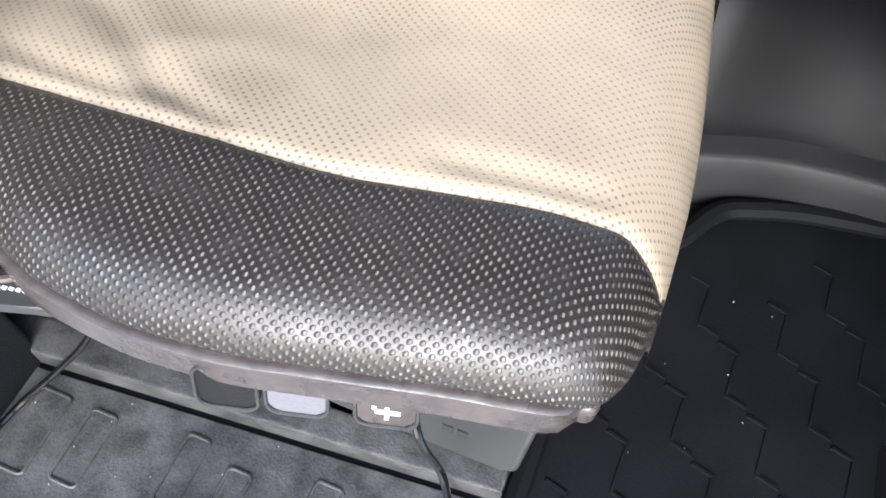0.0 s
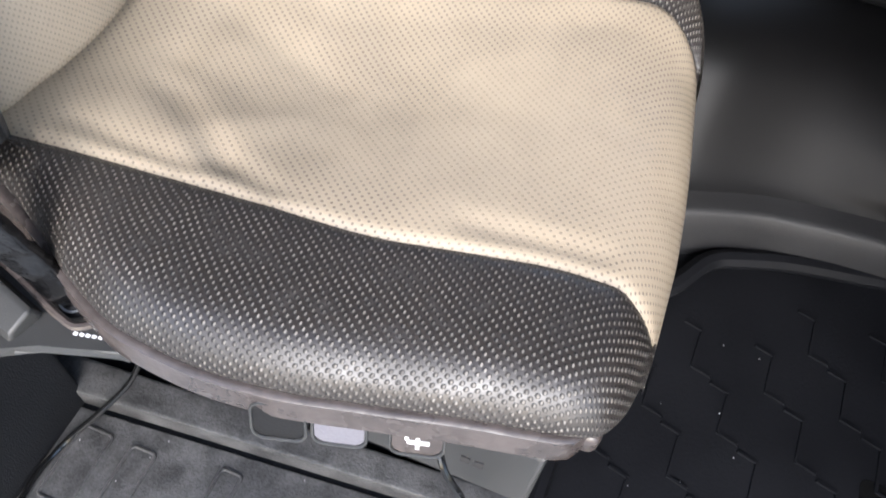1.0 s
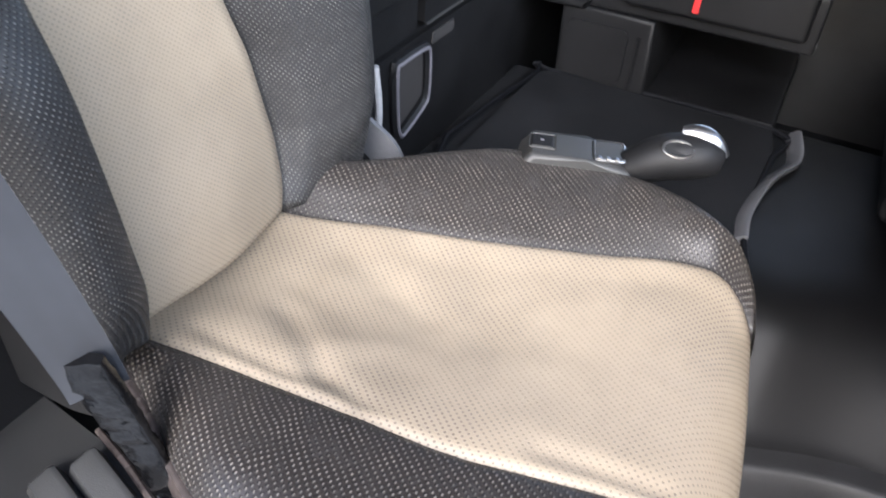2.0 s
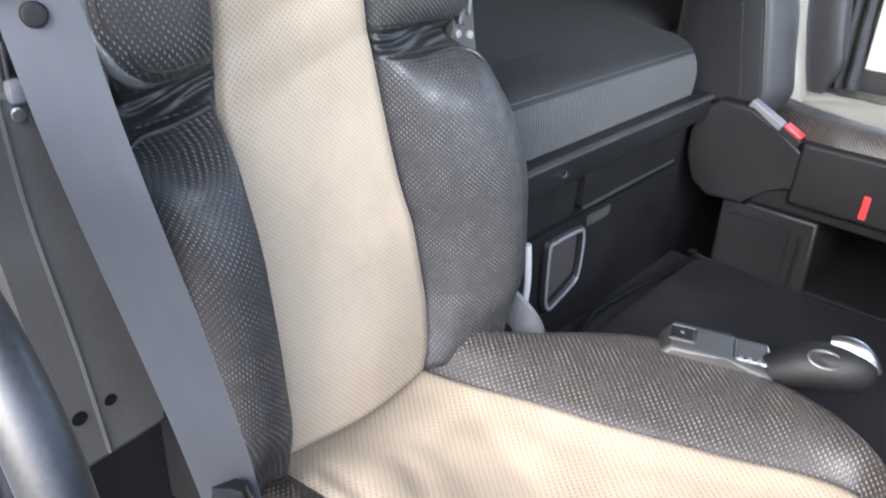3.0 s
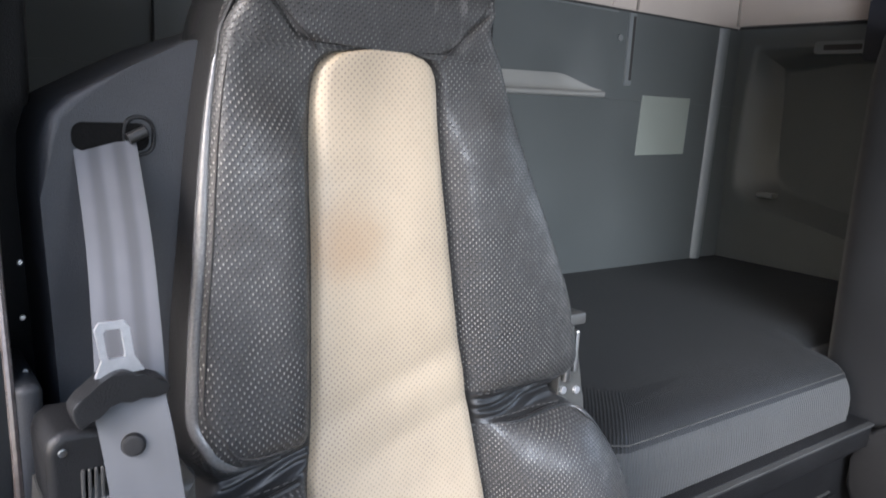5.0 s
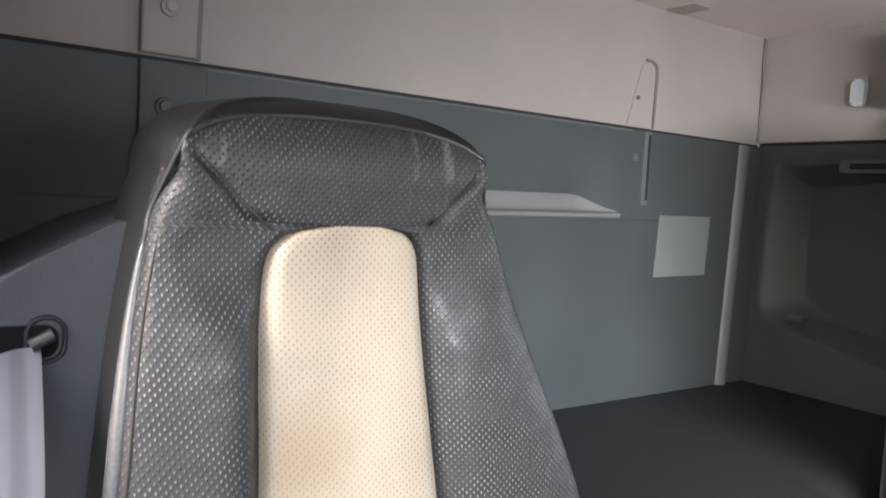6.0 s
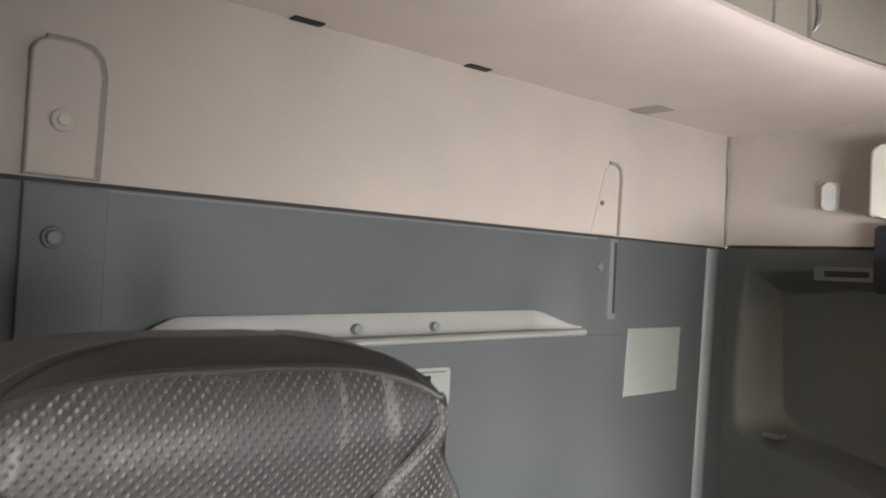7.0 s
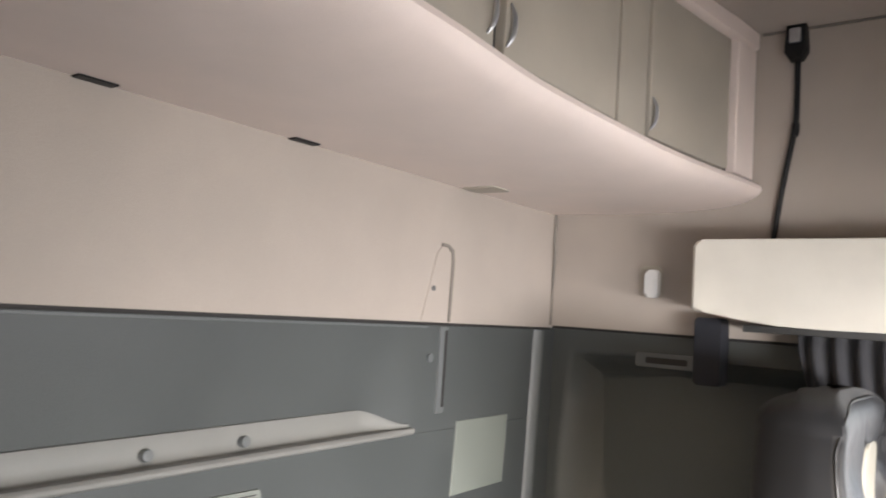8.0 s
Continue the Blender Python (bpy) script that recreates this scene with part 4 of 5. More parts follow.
SEAM_FAR = keyed((-0.06, 0.41), (0.0, 0.42), (0.12, 0.460), (0.25, 0.503), (0.37, 0.548), (0.46, 0.582), (0.50, 0.586), (0.53, 0.572), (0.555, 0.55), (0.576, 0.525))
FOLDS = (((0.085, 0.290), (0.18, 0.228), 0.006, 0.013), ((0.18, 0.228), (0.235, 0.217), 0.005, 0.011), ((0.03, 0.213), (0.15, 0.212), 0.004, 0.010), ((0.40, 0.248), (0.51, 0.262), 0.004, 0.011),
         ((0.10, 0.40), (0.22, 0.36), 0.004, 0.02), ((0.13, 0.25), (0.21, 0.30), -0.003, 0.02), ((0.22, 0.47), (0.30, 0.36), 0.003, 0.02), ((0.07, 0.33), (0.08, 0.42), 0.003, 0.015))


def fold(x, y):
    """Depth of the worn creases of the seat at a place."""
    z = 0.0
    for (ax, ay), (bx, by), deep, wide in FOLDS:
        dx, dy = bx - ax, by - ay
        s = min(1, max(0, ((x - ax) * dx + (y - ay) * dy) / (dx * dx + dy * dy)))
        z -= deep * math.exp(-(math.hypot(x - ax - s * dx, y - ay - s * dy) / wide) ** 2)
    return z


def cushion_grid():
    rows, marks, zb = [], None, 0.432
    stations = [(-0.06 + 0.58 * i / 46, 1.0) for i in range(46)]
    stations += [(0.52 + 0.060 * math.sin(radians(90 * i / 16)), math.cos(radians(90 * i / 16)) ** 0.75) for i in range(17)]
    for x, drop in stations:
        n, f, a, b = NEAR_EDGE(x), FAR_EDGE(x), SEAM_NEAR(x), SEAM_FAR(x)
        m = (a + b) / 2
        dish = -0.012 * bump(x, 0.2, 0.16)
        c = [(n + 0.014, 0.446), (n + 0.004, 0.450), (n - 0.001, 0.463), (n + 0.010, 0.482), (n + 0.034, 0.497), ((n + a) / 2 + 0.012, 0.501), (a - 0.007, 0.4985), (a, 0.4935), (a + 0.007, 0.4985), (a + 0.05, 0.500 + dish * 0.3),
             (m, 0.497 + dish), (b - 0.05, 0.503 + dish * 0.3), (b - 0.006, 0.511), (b, 0.506), (b + 0.007, 0.512), (b + 0.4 * (f - b), 0.541), (f - 0.030, 0.547), (f - 0.004, 0.515), (f + 0.002, 0.470), (f - 0.014, 0.430)]
        line, marks = fill(c, [2, 3, 4, 4, 6, 6, 2, 2, 6, 10, 10, 6, 2, 2, 6, 6, 4, 4, 3])
        row = []
        for j, (y, z) in enumerate(line):
            inside = marks[3] < j < marks[17]
            w = 0.0
            if inside:
                w = 0.0022 * noise.noise((x * 9, y * 9, 3.1)) + 0.0008 * noise.noise((x * 35, y * 35, 7.0))
                if marks[7] < j < marks[13]:
                    w += fold(x, y)
            z = zb + (z - zb) * drop + w * drop
            back = 0.030 * max(0.0, (y - 0.30) / 0.26) ** 1.5 * max(0.0, x / 0.57) ** 4
            row.append((x - back, y, z))
        rows.append(row)
    return rows, marks


XS = keyed((0.44, 0.025), (0.5, 0.0), (0.6, -0.032), (0.7, -0.056), (0.8, -0.074), (0.92, -0.088), (1.0, -0.090), (1.15, -0.092), (1.25, -0.094), (1.30, -0.092), (1.33, -0.088), (1.355, -0.085), (1.411, -0.090))
YN = keyed((0.44, 0.11), (0.55, 0.108), (0.668, 0.098), (0.79, 0.078), (0.855, 0.061), (0.880, 0.064), (0.902, 0.074), (0.924, 0.088), (0.940, 0.080), (0.952, 0.072), (0.975, 0.068), (1.04, 0.070), (1.13, 0.078), (1.23, 0.087), (1.29, 0.095), (1.33, 0.103), (1.36, 0.117), (1.38, 0.135), (1.398, 0.166))
YF = keyed((0.44, 0.50), (0.512, 0.535), (0.62, 0.612), (0.73, 0.626), (0.82, 0.602), (0.88, 0.566), (0.905, 0.542), (0.924, 0.522), (0.946, 0.546), (1.02, 0.532), (1.098, 0.500), (1.187, 0.459), (1.265, 0.425), (1.32, 0.402), (1.347, 0.386), (1.372, 0.367), (1.398, 0.338))
# the passenger's backrest is as wide at its shoulder as at its waist
YF_WIDE = keyed((0.44, 0.56), (0.52, 0.600), (0.60, 0.612), (1.26, 0.606), (1.33, 0.590), (1.37, 0.560), (1.398, 0.500))
YL = keyed((0.44, 0.18), (0.88, 0.182), (0.95, 0.187), (1.08, 0.186), (1.25, 0.183), (1.278, 0.184), (1.294, 0.189), (1.303, 0.198), (1.309, 0.212), (1.3118, 0.235), (1.3135, 0.176), (1.34, 0.148), (1.364, 0.122), (1.416, 0.10))
YR = keyed((0.44, 0.40), (0.512, 0.412), (0.56, 0.428), (0.61, 0.436), (0.69, 0.433), (0.75, 0.419), (0.805, 0.408), (0.89, 0.392), (0.96, 0.376), (1.06, 0.355), (1.16, 0.339), (1.25, 0.327), (1.285, 0.322), (1.299, 0.316), (1.307, 0.306), (1.3118, 0.284), (1.3135, 0.326), (1.34, 0.355), (1.364, 0.379), (1.416, 0.43))
LOBE = keyed((0.44, 0.0), (0.50, 0.012), (0.54, 0.036), (0.60, 0.066), (0.75, 0.080), (0.85, 0.064), (0.885, 0.042), (0.900, 0.022), (0.910, 0.004), (0.924, -0.004), (0.938, 0.004), (0.946, 0.020), (0.965, 0.030), (1.1, 0.026), (1.25, 0.019), (1.30, 0.010), (1.35, 0.004), (1.416, 0.0))
EDGE = keyed((0.44, 0.01), (0.55, 0.035), (0.75, 0.042), (0.88, 0.026), (0.905, 0.002), (0.924, -0.012), (0.942, 0.002), (0.97, 0.012), (1.1, 0.010), (1.3, 0.0), (1.36, -0.008), (1.416, 0.0))


HOOD_FROM, HOOD_RISE = 1.345, 0.066
CROWN_FROM = HOOD_FROM + 0.985 * HOOD_RISE


def settle(y, z):
    """Height of a place of the back: the head sits a little low and the crease hangs lower on the door's side."""
    return z - 0.006 * ease(z, 1.05, 1.28) - 0.020 * bump(z, 0.930, 0.075) * (1 - ease(y, 0.10, 0.21))


def back_grid(far_side):
    rows, marks, zs = [], None, []
    for i in range(120):
        zs.append(0.44 + (HOOD_FROM - 0.44) * i / 119)
    zs += [HOOD_FROM + 0.985 * HOOD_RISE * (1 - (1 - k / 22) ** 2) for k in range(1, 23)]
    zs = sorted(set(zs) | {0.902 + 0.002 * k for k in range(22)} | {1.3119} | {1.284 + 0.0026 * k for k in range(10)})
    for z in zs:
        x, n, f, a, b, l, e = XS(z) - 0.03 * min(1.0, max(0.0, (0.514 - z) / 0.012)), YN(z), far_side(z), YL(z), YR(z), LOBE(z), EDGE(z)
        up = max(0.0, (z - HOOD_FROM) / HOOD_RISE)
        if up:
            # the hood's outline, rounded between its two sides
            n, f = YN(HOOD_FROM), far_side(HOOD_FROM)
            mid, half = (n + f) / 2, (f - n) / 2 * (1 - up ** 2.8) ** (1 / 2.8)
            n, f, x = mid - half, mid + half, x - 0.034 * up ** 3.5
        if far_side is YF_WIDE:
            # no waist on this side
            l = 0.095 * ease(z, 0.48, 0.64) * (1 - 0.6 * ease(z, 0.75, 1.05)) * (1 - ease(z, 1.2, 1.39))
            e = 0.6 * l
        xb = -0.215 + 0.07 * up ** 4
        xb = min(xb, x - 0.02)
        # the head pad's seams end at the outline
        a, b = max(a, n + min(0.016, (f - n) / 5)), min(b, f - min(0.016, (f - n) / 5))
        m = (a + b) / 2
        full = min(1.0, (f - n) / 0.2)
        g = 0.006 if z < 1.3115 else 0.0024 * ease(z, 1.3125, 1.322) * (1 - ease(z, 1.352, 1.366))
        k = min(1.0, max(0.0, (z - 1.308) / 0.03))
        r = 0.006 + 0.003 * min(1.0, max(0.0, (z - 1.311) / 0.08))
        q = full
        tuck = 0.014 * bump(z, 0.485, 0.035)
        soft = min(1.0, max(0.0, (z - 1.21) / 0.07))
        l += (r + 0.001 - l) * ease(z, 1.23, 1.306)
        c = [(xb, n + 0.025 * q), (xb + 0.03 * q, n), (x + e - 0.055 * q, n - 0.008 * q), (x + e - 0.012 * q, n), (x + e + 0.006 * q, n + 0.007 * q), (x + l, n + 0.38 * (a - n)), (x + (0.86 * l + 0.006) * (1 - soft) + (r + 0.001) * soft, n + 0.80 * (a - n)), (x + r, a - 0.006 * q), (x + r - g * 1.3, a), (x + r + 0.003 * (1 - k) - tuck, a + 0.007 * q),
             (x + r + 0.003 + 0.016 * bump(z, 0.58, 0.07) - 0.003 * bump(z, 0.48, 0.03), m), (x + r + 0.003 * (1 - k) - tuck, b - 0.007 * q), (x + r - g * 1.3, b), (x + r, b + 0.006 * q), (x + (0.50 * l + 0.008) * (1 - soft) + (r + 0.001) * soft, f - 0.78 * (f - b)), (x + l, f - 0.38 * (f - b)), (x + e + 0.006 * q, f - 0.007 * q), (x + e - 0.012 * q, f), (x + e - 0.05 * q, f + 0.006 * q), (xb + 0.03 * q, f - 0.008 * q), (xb, f - 0.035 * q)]
        line, marks = fill(c, [2, 4, 4, 3, 8, 7, 6, 2, 2, 8, 8, 2, 2, 6, 7, 8, 3, 4, 4, 2])
        row = []
        for j, (px, py) in enumerate(line):
            w = 0.0
            if marks[4] < j < marks[16]:
                w = 0.0016 * noise.noise((py * 10, z * 10, 1.7)) + 0.0006 * noise.noise((py * 40, z * 40, 5.0))
                if not marks[7] < j < marks[13]:
                    # gathered creases between the lower and the upper pads
                    w += 0.0026 * math.sin((z - 0.905 + 0.05 * (py - 0.3) * math.cos(py * 31)) * 520) * bump(z, 0.924, 0.014)
                if marks[8] < j < marks[12] and z < 1.29:
                    slant = z - 0.35 * (py - 0.27)
                    w -= 0.0016 * bump(slant, 0.975, 0.013) + 0.0013 * bump(slant, 0.905, 0.013) - 0.001 * bump(slant, 0.94, 0.018)
            row.append((px + w, py - 0.002 * ease(z, 1.05, 1.25), settle(py, z)))
        row.append(row[0])
        rows.append(row)
    return rows, marks, zs


CUSHION, CM = cushion_grid()
BACK, BM, BZ = back_grid(YF)
BACK_WIDE = back_grid(YF_WIDE)[0]
CUSHION_UV, BACK_UV, BACK_WIDE_UV = lengths(CUSHION), lengths(BACK), lengths(BACK_WIDE)


def dashes(pts, size=0.0006, length=0.006, step=0.0085):
    """A row of stitches along a line, joined."""
    bms, run, last = [], 0.0, -1
    for a, b in zip(pts, pts[1:]):
        d = b - a
        run += d.length
        if run >= step:
            run = 0.0
            u = d.normalized() * length / 2
            bms.append(tube([a - u, a - u * 0.6, a + u * 0.6, a + u], lambda t: size * (0.5 if t in (0, 1) else 1), 5))
    return join(*bms)


def seat(name, label, place, m, BACK, BACK_UV, covers):
    """A cab seat. m takes the driver's seat to its place."""
    flip = m.determinant() < 0
    foot_row = min(range(len(BZ)), key=lambda i: abs(BZ[i] - HOOD_FROM))
    y_mid, y_half = (BACK[foot_row][BM[3]][1] + BACK[foot_row][BM[17]][1]) / 2, (BACK[foot_row][BM[17]][1] - BACK[foot_row][BM[3]][1]) / 2

    def on_pad(i, j):
        """Whether a place of the back lies below the rounded top of the head pad."""
        up = max(0.0, (BZ[i] - HOOD_FROM) / HOOD_RISE)
        return up == 0 or (abs(BACK[i][j][1] - y_mid) / (0.985 * y_half)) ** 2.8 + (up / 0.76) ** 2.8 < 1

    seat_hide, strip_hide, lobe_hide, head_hide, side_hide = covers
    top = thing(name, place, label, "seat")
    c = np.array([[tuple(m @ Vector(p)) for p in r] for r in CUSHION])
    b = np.array([[tuple(m @ Vector(p)) for p in r] for r in BACK])

    def go(pts):
        return [m @ Vector(p) for p in pts]

    def moved(bm):
        bm.transform(m)
        return bm

    up = not flip
    cushion = part("cushion", sheet(c, CUSHION_UV, up, lambda i, j: CM[7] <= j < CM[13]), seat_hide, top, "worn beige leather cushion", angle=80)
    part("bolster", sheet(c, CUSHION_UV, up, lambda i, j: j < CM[7]), DARK, cushion, "dark punched leather bolster", angle=80)
    part("bolster", sheet(c, CUSHION_UV, up, lambda i, j: j >= CM[13]), DARK, cushion, "dark punched leather bolster", angle=80)
    low, band = (lambda i: BZ[i] < 0.904), (lambda i: 0.904 <= BZ[i] < 0.944)
    strip = part("centre_strip", sheet(b, BACK_UV, flip, lambda i, j: BM[8] <= j < BM[12] and BZ[i] < 1.3118), strip_hide, top, "pale strip between the bolsters", angle=80)
    for lo, hi in ((BM[3], BM[8]), (BM[12], BM[17])):
        part("lower_bolster", sheet(b, BACK_UV, flip, lambda i, j: lo <= j < hi and low(i)), lobe_hide, top, "dark leather", angle=80)
        part("fold_band", sheet(b, BACK_UV, flip, lambda i, j: lo <= j < hi and band(i)), DARK_PLAIN, top, "plain creased leather", angle=80)
        part("upper_bolster", sheet(b, BACK_UV, flip, lambda i, j: lo <= j < hi and 0.944 <= BZ[i] and on_pad(i, j)), lobe_hide, top, "dark leather", angle=80)
    part("head_pad", sheet(b, BACK_UV, flip, lambda i, j: BM[8] <= j < BM[12] and 1.3118 <= BZ[i] and on_pad(i, j)), head_hide, top, "scuffed dark leather", angle=80)
    shell = part("back_shell", sheet(b, BACK_UV, flip, lambda i, j: j < BM[3] or j >= BM[17]), side_hide, top, "plain dark side", angle=80)
    part("hood_band", sheet(b, BACK_UV, flip, lambda i, j: BM[3] <= j < BM[17] and not on_pad(i, j)), side_hide, shell, "plain band over the head pad", angle=80)
    lid = bmesh.new()
    lid.faces.new([lid.verts.new(p) for p in b[-1][:-1]])
    part("crown", lid, side_hide, shell)
    # welts and stitches: on the lower pads the welt turns in along the top edge, and on the upper pad the rolled edge along the foot
    def on_back(y, z, lift=0.0):
        i = min(range(len(BZ)), key=lambda k: abs(BZ[k] - z))
        j = min(range(BM[3], BM[17]), key=lambda k: abs(BACK[i][k][1] - y))
        return m @ Vector((BACK[i][j][0] + lift, y, settle(y, z)))

    rows_up = [i for i in range(len(b)) if 0.52 < BZ[i] <= CROWN_FROM + 1e-6]
    edge_n = [(BZ[i], Vector(b[i][BM[3] + 1])) for i in rows_up]
    edge_f = [(BZ[i], Vector(b[i][BM[17] - 1])) for i in rows_up]
    turn_n = [on_back(y, z) for y, z in ((0.074, 0.886), (0.084, 0.896), (0.100, 0.902), (0.130, 0.903), (0.165, 0.905))]
    part("welt", tube(spline([p for z, p in edge_n if z < 0.87][::6] + turn_n, 5), 0.0030, 7), PIPING, top)
    far_pts = ((0.552, 0.890), (0.535, 0.901), (0.50, 0.905), (0.44, 0.902), (0.39, 0.902)) if BACK_UV is not BACK_WIDE_UV else ((0.59, 0.897), (0.56, 0.902), (0.50, 0.903))
    part("welt", tube(spline([p for z, p in edge_f if z < 0.872][::6] + [on_back(y, z) for y, z in far_pts], 5), 0.0030, 7), PIPING, top)
    arc = [(math.cos(a), math.sin(a)) for a in (math.pi * k / 24 for k in range(3, 22))]
    arc = [(math.copysign(abs(c) ** (1 / 1.4), c), s ** (1 / 1.4)) for c, s in arc]
    over = [on_back(y_mid - 0.985 * y_half * c, HOOD_FROM + 0.76 * HOOD_RISE * s) for c, s in arc]
    hoop = [p for z, p in edge_n if 1.24 < z < HOOD_FROM - 0.006][::3] + over + [p for z, p in edge_f if 0.955 < z < HOOD_FROM - 0.014][::-3]
    part("welt", tube(spline(hoop, 4), lambda s: 0.0024 * min(1, 0.3 + 5 * s, 0.2 + 5 * (1 - s)), 7), PIPING, top)
    foot = [on_back(y, z, -0.004) for y, z in ((0.165, 0.945), (0.140, 0.945), (0.115, 0.946), (0.098, 0.950), (0.085, 0.958), (0.077, 0.970))]
    roll = spline(foot + [p for z, p in edge_n if 0.985 < z < 1.31][::5], 6)
    part("rolled_edge", tube(roll, lambda s: 0.0006 + 0.0062 * min(1, 0.1 + 5 * s, 3 * (1 - s)), 14), LIT_GLOSS, top, "glossy rolled edge with a highlight in its colour")
    inner = [on_back(y, z, 0.0004) for y, z in ((0.165, 0.9535), (0.140, 0.9540), (0.118, 0.9550), (0.104, 0.9590), (0.095, 0.9660), (0.089, 0.976))]
    inner += [m @ Vector(BACK[i][BM[4]]) for i in range(len(BZ)) if 0.99 < BZ[i] < 1.31][::5]
    part("groove", tube(spline(inner, 5), lambda s: 0.0013 * min(1, 0.2 + 6 * s, 4 * (1 - s)), 6), SEAM, top, "dark groove beside the rolled edge")
    ticks = []
    out = (m.to_3x3() @ Vector((0.85, 0.52, 0))).normalized()
    walk_ = [p.lerp(q, k / 2) for p, q in zip(roll[6:-10], roll[7:-9]) for k in range(2)]
    for p, q in zip(walk_, walk_[1:]):
        side_ = (q - p).normalized().cross(out)
        c0 = p + out * 0.0064
        ticks.append(tube([c0 - side_ * 0.0024 - out * 0.0006, c0 + out * 0.0004, c0 + side_ * 0.0024 - out * 0.0006], 0.0006, 5))
    tagged(part("gather_stitching", join(*ticks), THREAD, top), kind="stuff")
    for col, keep in ((BM[2], lambda z: 0.52 < z < 1.24), (BM[18], lambda z: 0.52 < z < 1.24)):
        line = [Vector(b[i][col]) for i in range(len(b)) if keep(BZ[i])]
        fine = [p.lerp(q, k / 4) for p, q in zip(line, line[1:]) for k in range(4)]
        tagged(part("stitching", dashes(fine), THREAD, top), kind="stuff")
    for z in (0.908, 0.940):
        i = min(range(len(BZ)), key=lambda k: abs(BZ[k] - z))
        for lo, hi in ((BM[4] + 2, BM[7]), (BM[13], BM[16] - 2)):
            line = [Vector(b[i][j]) + (m.to_3x3() @ Vector((0.0002, 0, 0))) for j in range(lo, hi + 1)]
            fine = [p.lerp(q, k / 5) for p, q in zip(line, line[1:]) for k in range(5)]
            tagged(part("stitching", dashes(fine, 0.0006), THREAD, top), kind="stuff")
    for (y0, z0), (y1, z1) in (((0.190, 1.300), (0.126, 1.360)), ((0.314, 1.302), (0.372, 1.357))):
        pts = []
        for k in range(13):
            y, z = y0 + (y1 - y0) * k / 12, z0 + (z1 - z0) * k / 12
            pts.append(on_back(y, z, 0.0004))
        part("head_seam", tube(spline(pts[::2], 3), lambda s: 0.0009 * min(1, 0.3 + 4 * (1 - s)), 6), SEAM, top)
    return top, go, moved


def driver():
    top, go, moved = seat("driver_seat", "driver's seat in beige and dark punched leather, worn and creased", (0.25, 0.35, 0.0), Matrix.Identity(4), BACK, BACK_UV, (BEIGE, BEIGE_BACK, DARK_BACK, DARK_HEAD, DARK_PLAIN))
    # moulded skirt under the near bolster, with a rolled lip
    rows = []
    for i in range(70):
        x = -0.045 + 0.600 * i / 69
        n = NEAR_EDGE(x) + (0.02 * bump(x, 0.556, 0.012) if x > 0.53 else 0)
        rise = 0.03 * max(0, 0.09 - x) / 0.10
        deep = 0.010 * bump(x, 0.08, 0.05)
        rows.append([(x, n + dy, z + rise) for dy, z in ((0.03, 0.422), (0.001, 0.421 - deep), (-0.0080, 0.423 - deep), (-0.0100, 0.427), (-0.0085, 0.436), (-0.0065, 0.446), (-0.0058, 0.4515), (-0.0076, 0.4535), (-0.0074, 0.4560), (-0.0042, 0.4580), (0.000, 0.4582), (0.008, 0.455), (0.03, 0.450))])
    ends = part("skirt", sheet(rows, None, True), TRIM_BROWN, top, "scuffed brown grey moulded skirt", angle=35)
    part("skirt_end", box(0.535, 0.558, 0.128, 0.152, 0.418, 0.448, 0.008, 3), TRIM_BROWN, ends)
    # base and pedestal
    part("seat_pan", box(-0.02, 0.545, 0.155, 0.56, 0.33, 0.431, 0.012, 3), PLASTIC_BLACK, top)
    side = part("base_cover", prism([(0.06, 0.20), (0.515, 0.20), (0.53, 0.215), (0.53, 0.34), (0.06, 0.36)], "y", 0.14, 0.54, 0.008, 3), PLASTIC, top)
    part("mark", box(0.452, 0.462, 0.1385, 0.1405, 0.262, 0.276, 0), SEAM, side)
    part("mark", box(0.466, 0.476, 0.1385, 0.1405, 0.262, 0.276, 0), SEAM, side)
    part("pedestal", box(0.08, 0.50, 0.20, 0.50, 0.0, 0.205, 0.015, 3), PLASTIC_BLACK, top)
    for x, y, mat in ((0.312, 0.066, PLASTIC_BLACK), (0.359, 0.080, TAB_GREY), (0.420, 0.096, TRIM_BROWN)):
        tilt = Matrix.Translation((x, y, 0.428)) @ Euler((radians(-18), 0, radians(15))).to_matrix().to_4x4()
        o = rounded(-0.022, 0.022, -0.030, 0.012, 0.010)
        tab = prism(o, "y", -0.006, 0.006, 0.003, 3)
        tab.transform(tilt)
        sw = part("switch_tab", tab, mat, top, "rounded switch tab")
        rim = tube([Vector((p, -0.0065, q)) for p, q in o], 0.0016, 6, True)
        rim.transform(tilt)
        part("tab_rim", rim, PLASTIC, sw)
        if mat is TRIM_BROWN:
            sign = join(box(-0.008, 0.010, -0.0068, -0.0058, -0.016, -0.012, 0), box(-0.001, 0.002, -0.0068, -0.0058, -0.022, -0.002, 0), box(-0.010, -0.007, -0.0068, -0.0058, -0.012, -0.003, 0))
            sign.transform(tilt)
            part("pictogram", sign, WHITE, sw)
    part("wire", tube(spline([(0.428, 0.12, 0.37), (0.447, 0.095, 0.35), (0.47, 0.088, 0.31), (0.482, 0.085, 0.22), (0.485, 0.083, 0.10), (0.48, 0.08, 0.01)], 6), 0.0035, 8), CABLE, top)
    part("air_hose", tube(spline([(0.05, 0.175, 0.20), (0.023, 0.138, 0.10), (-0.012, 0.092, 0.052), (-0.045, 0.052, 0.018), (-0.055, 0.0, 0.014), (-0.05, -0.05, 0.014)], 6), 0.004, 8), CABLE, top)
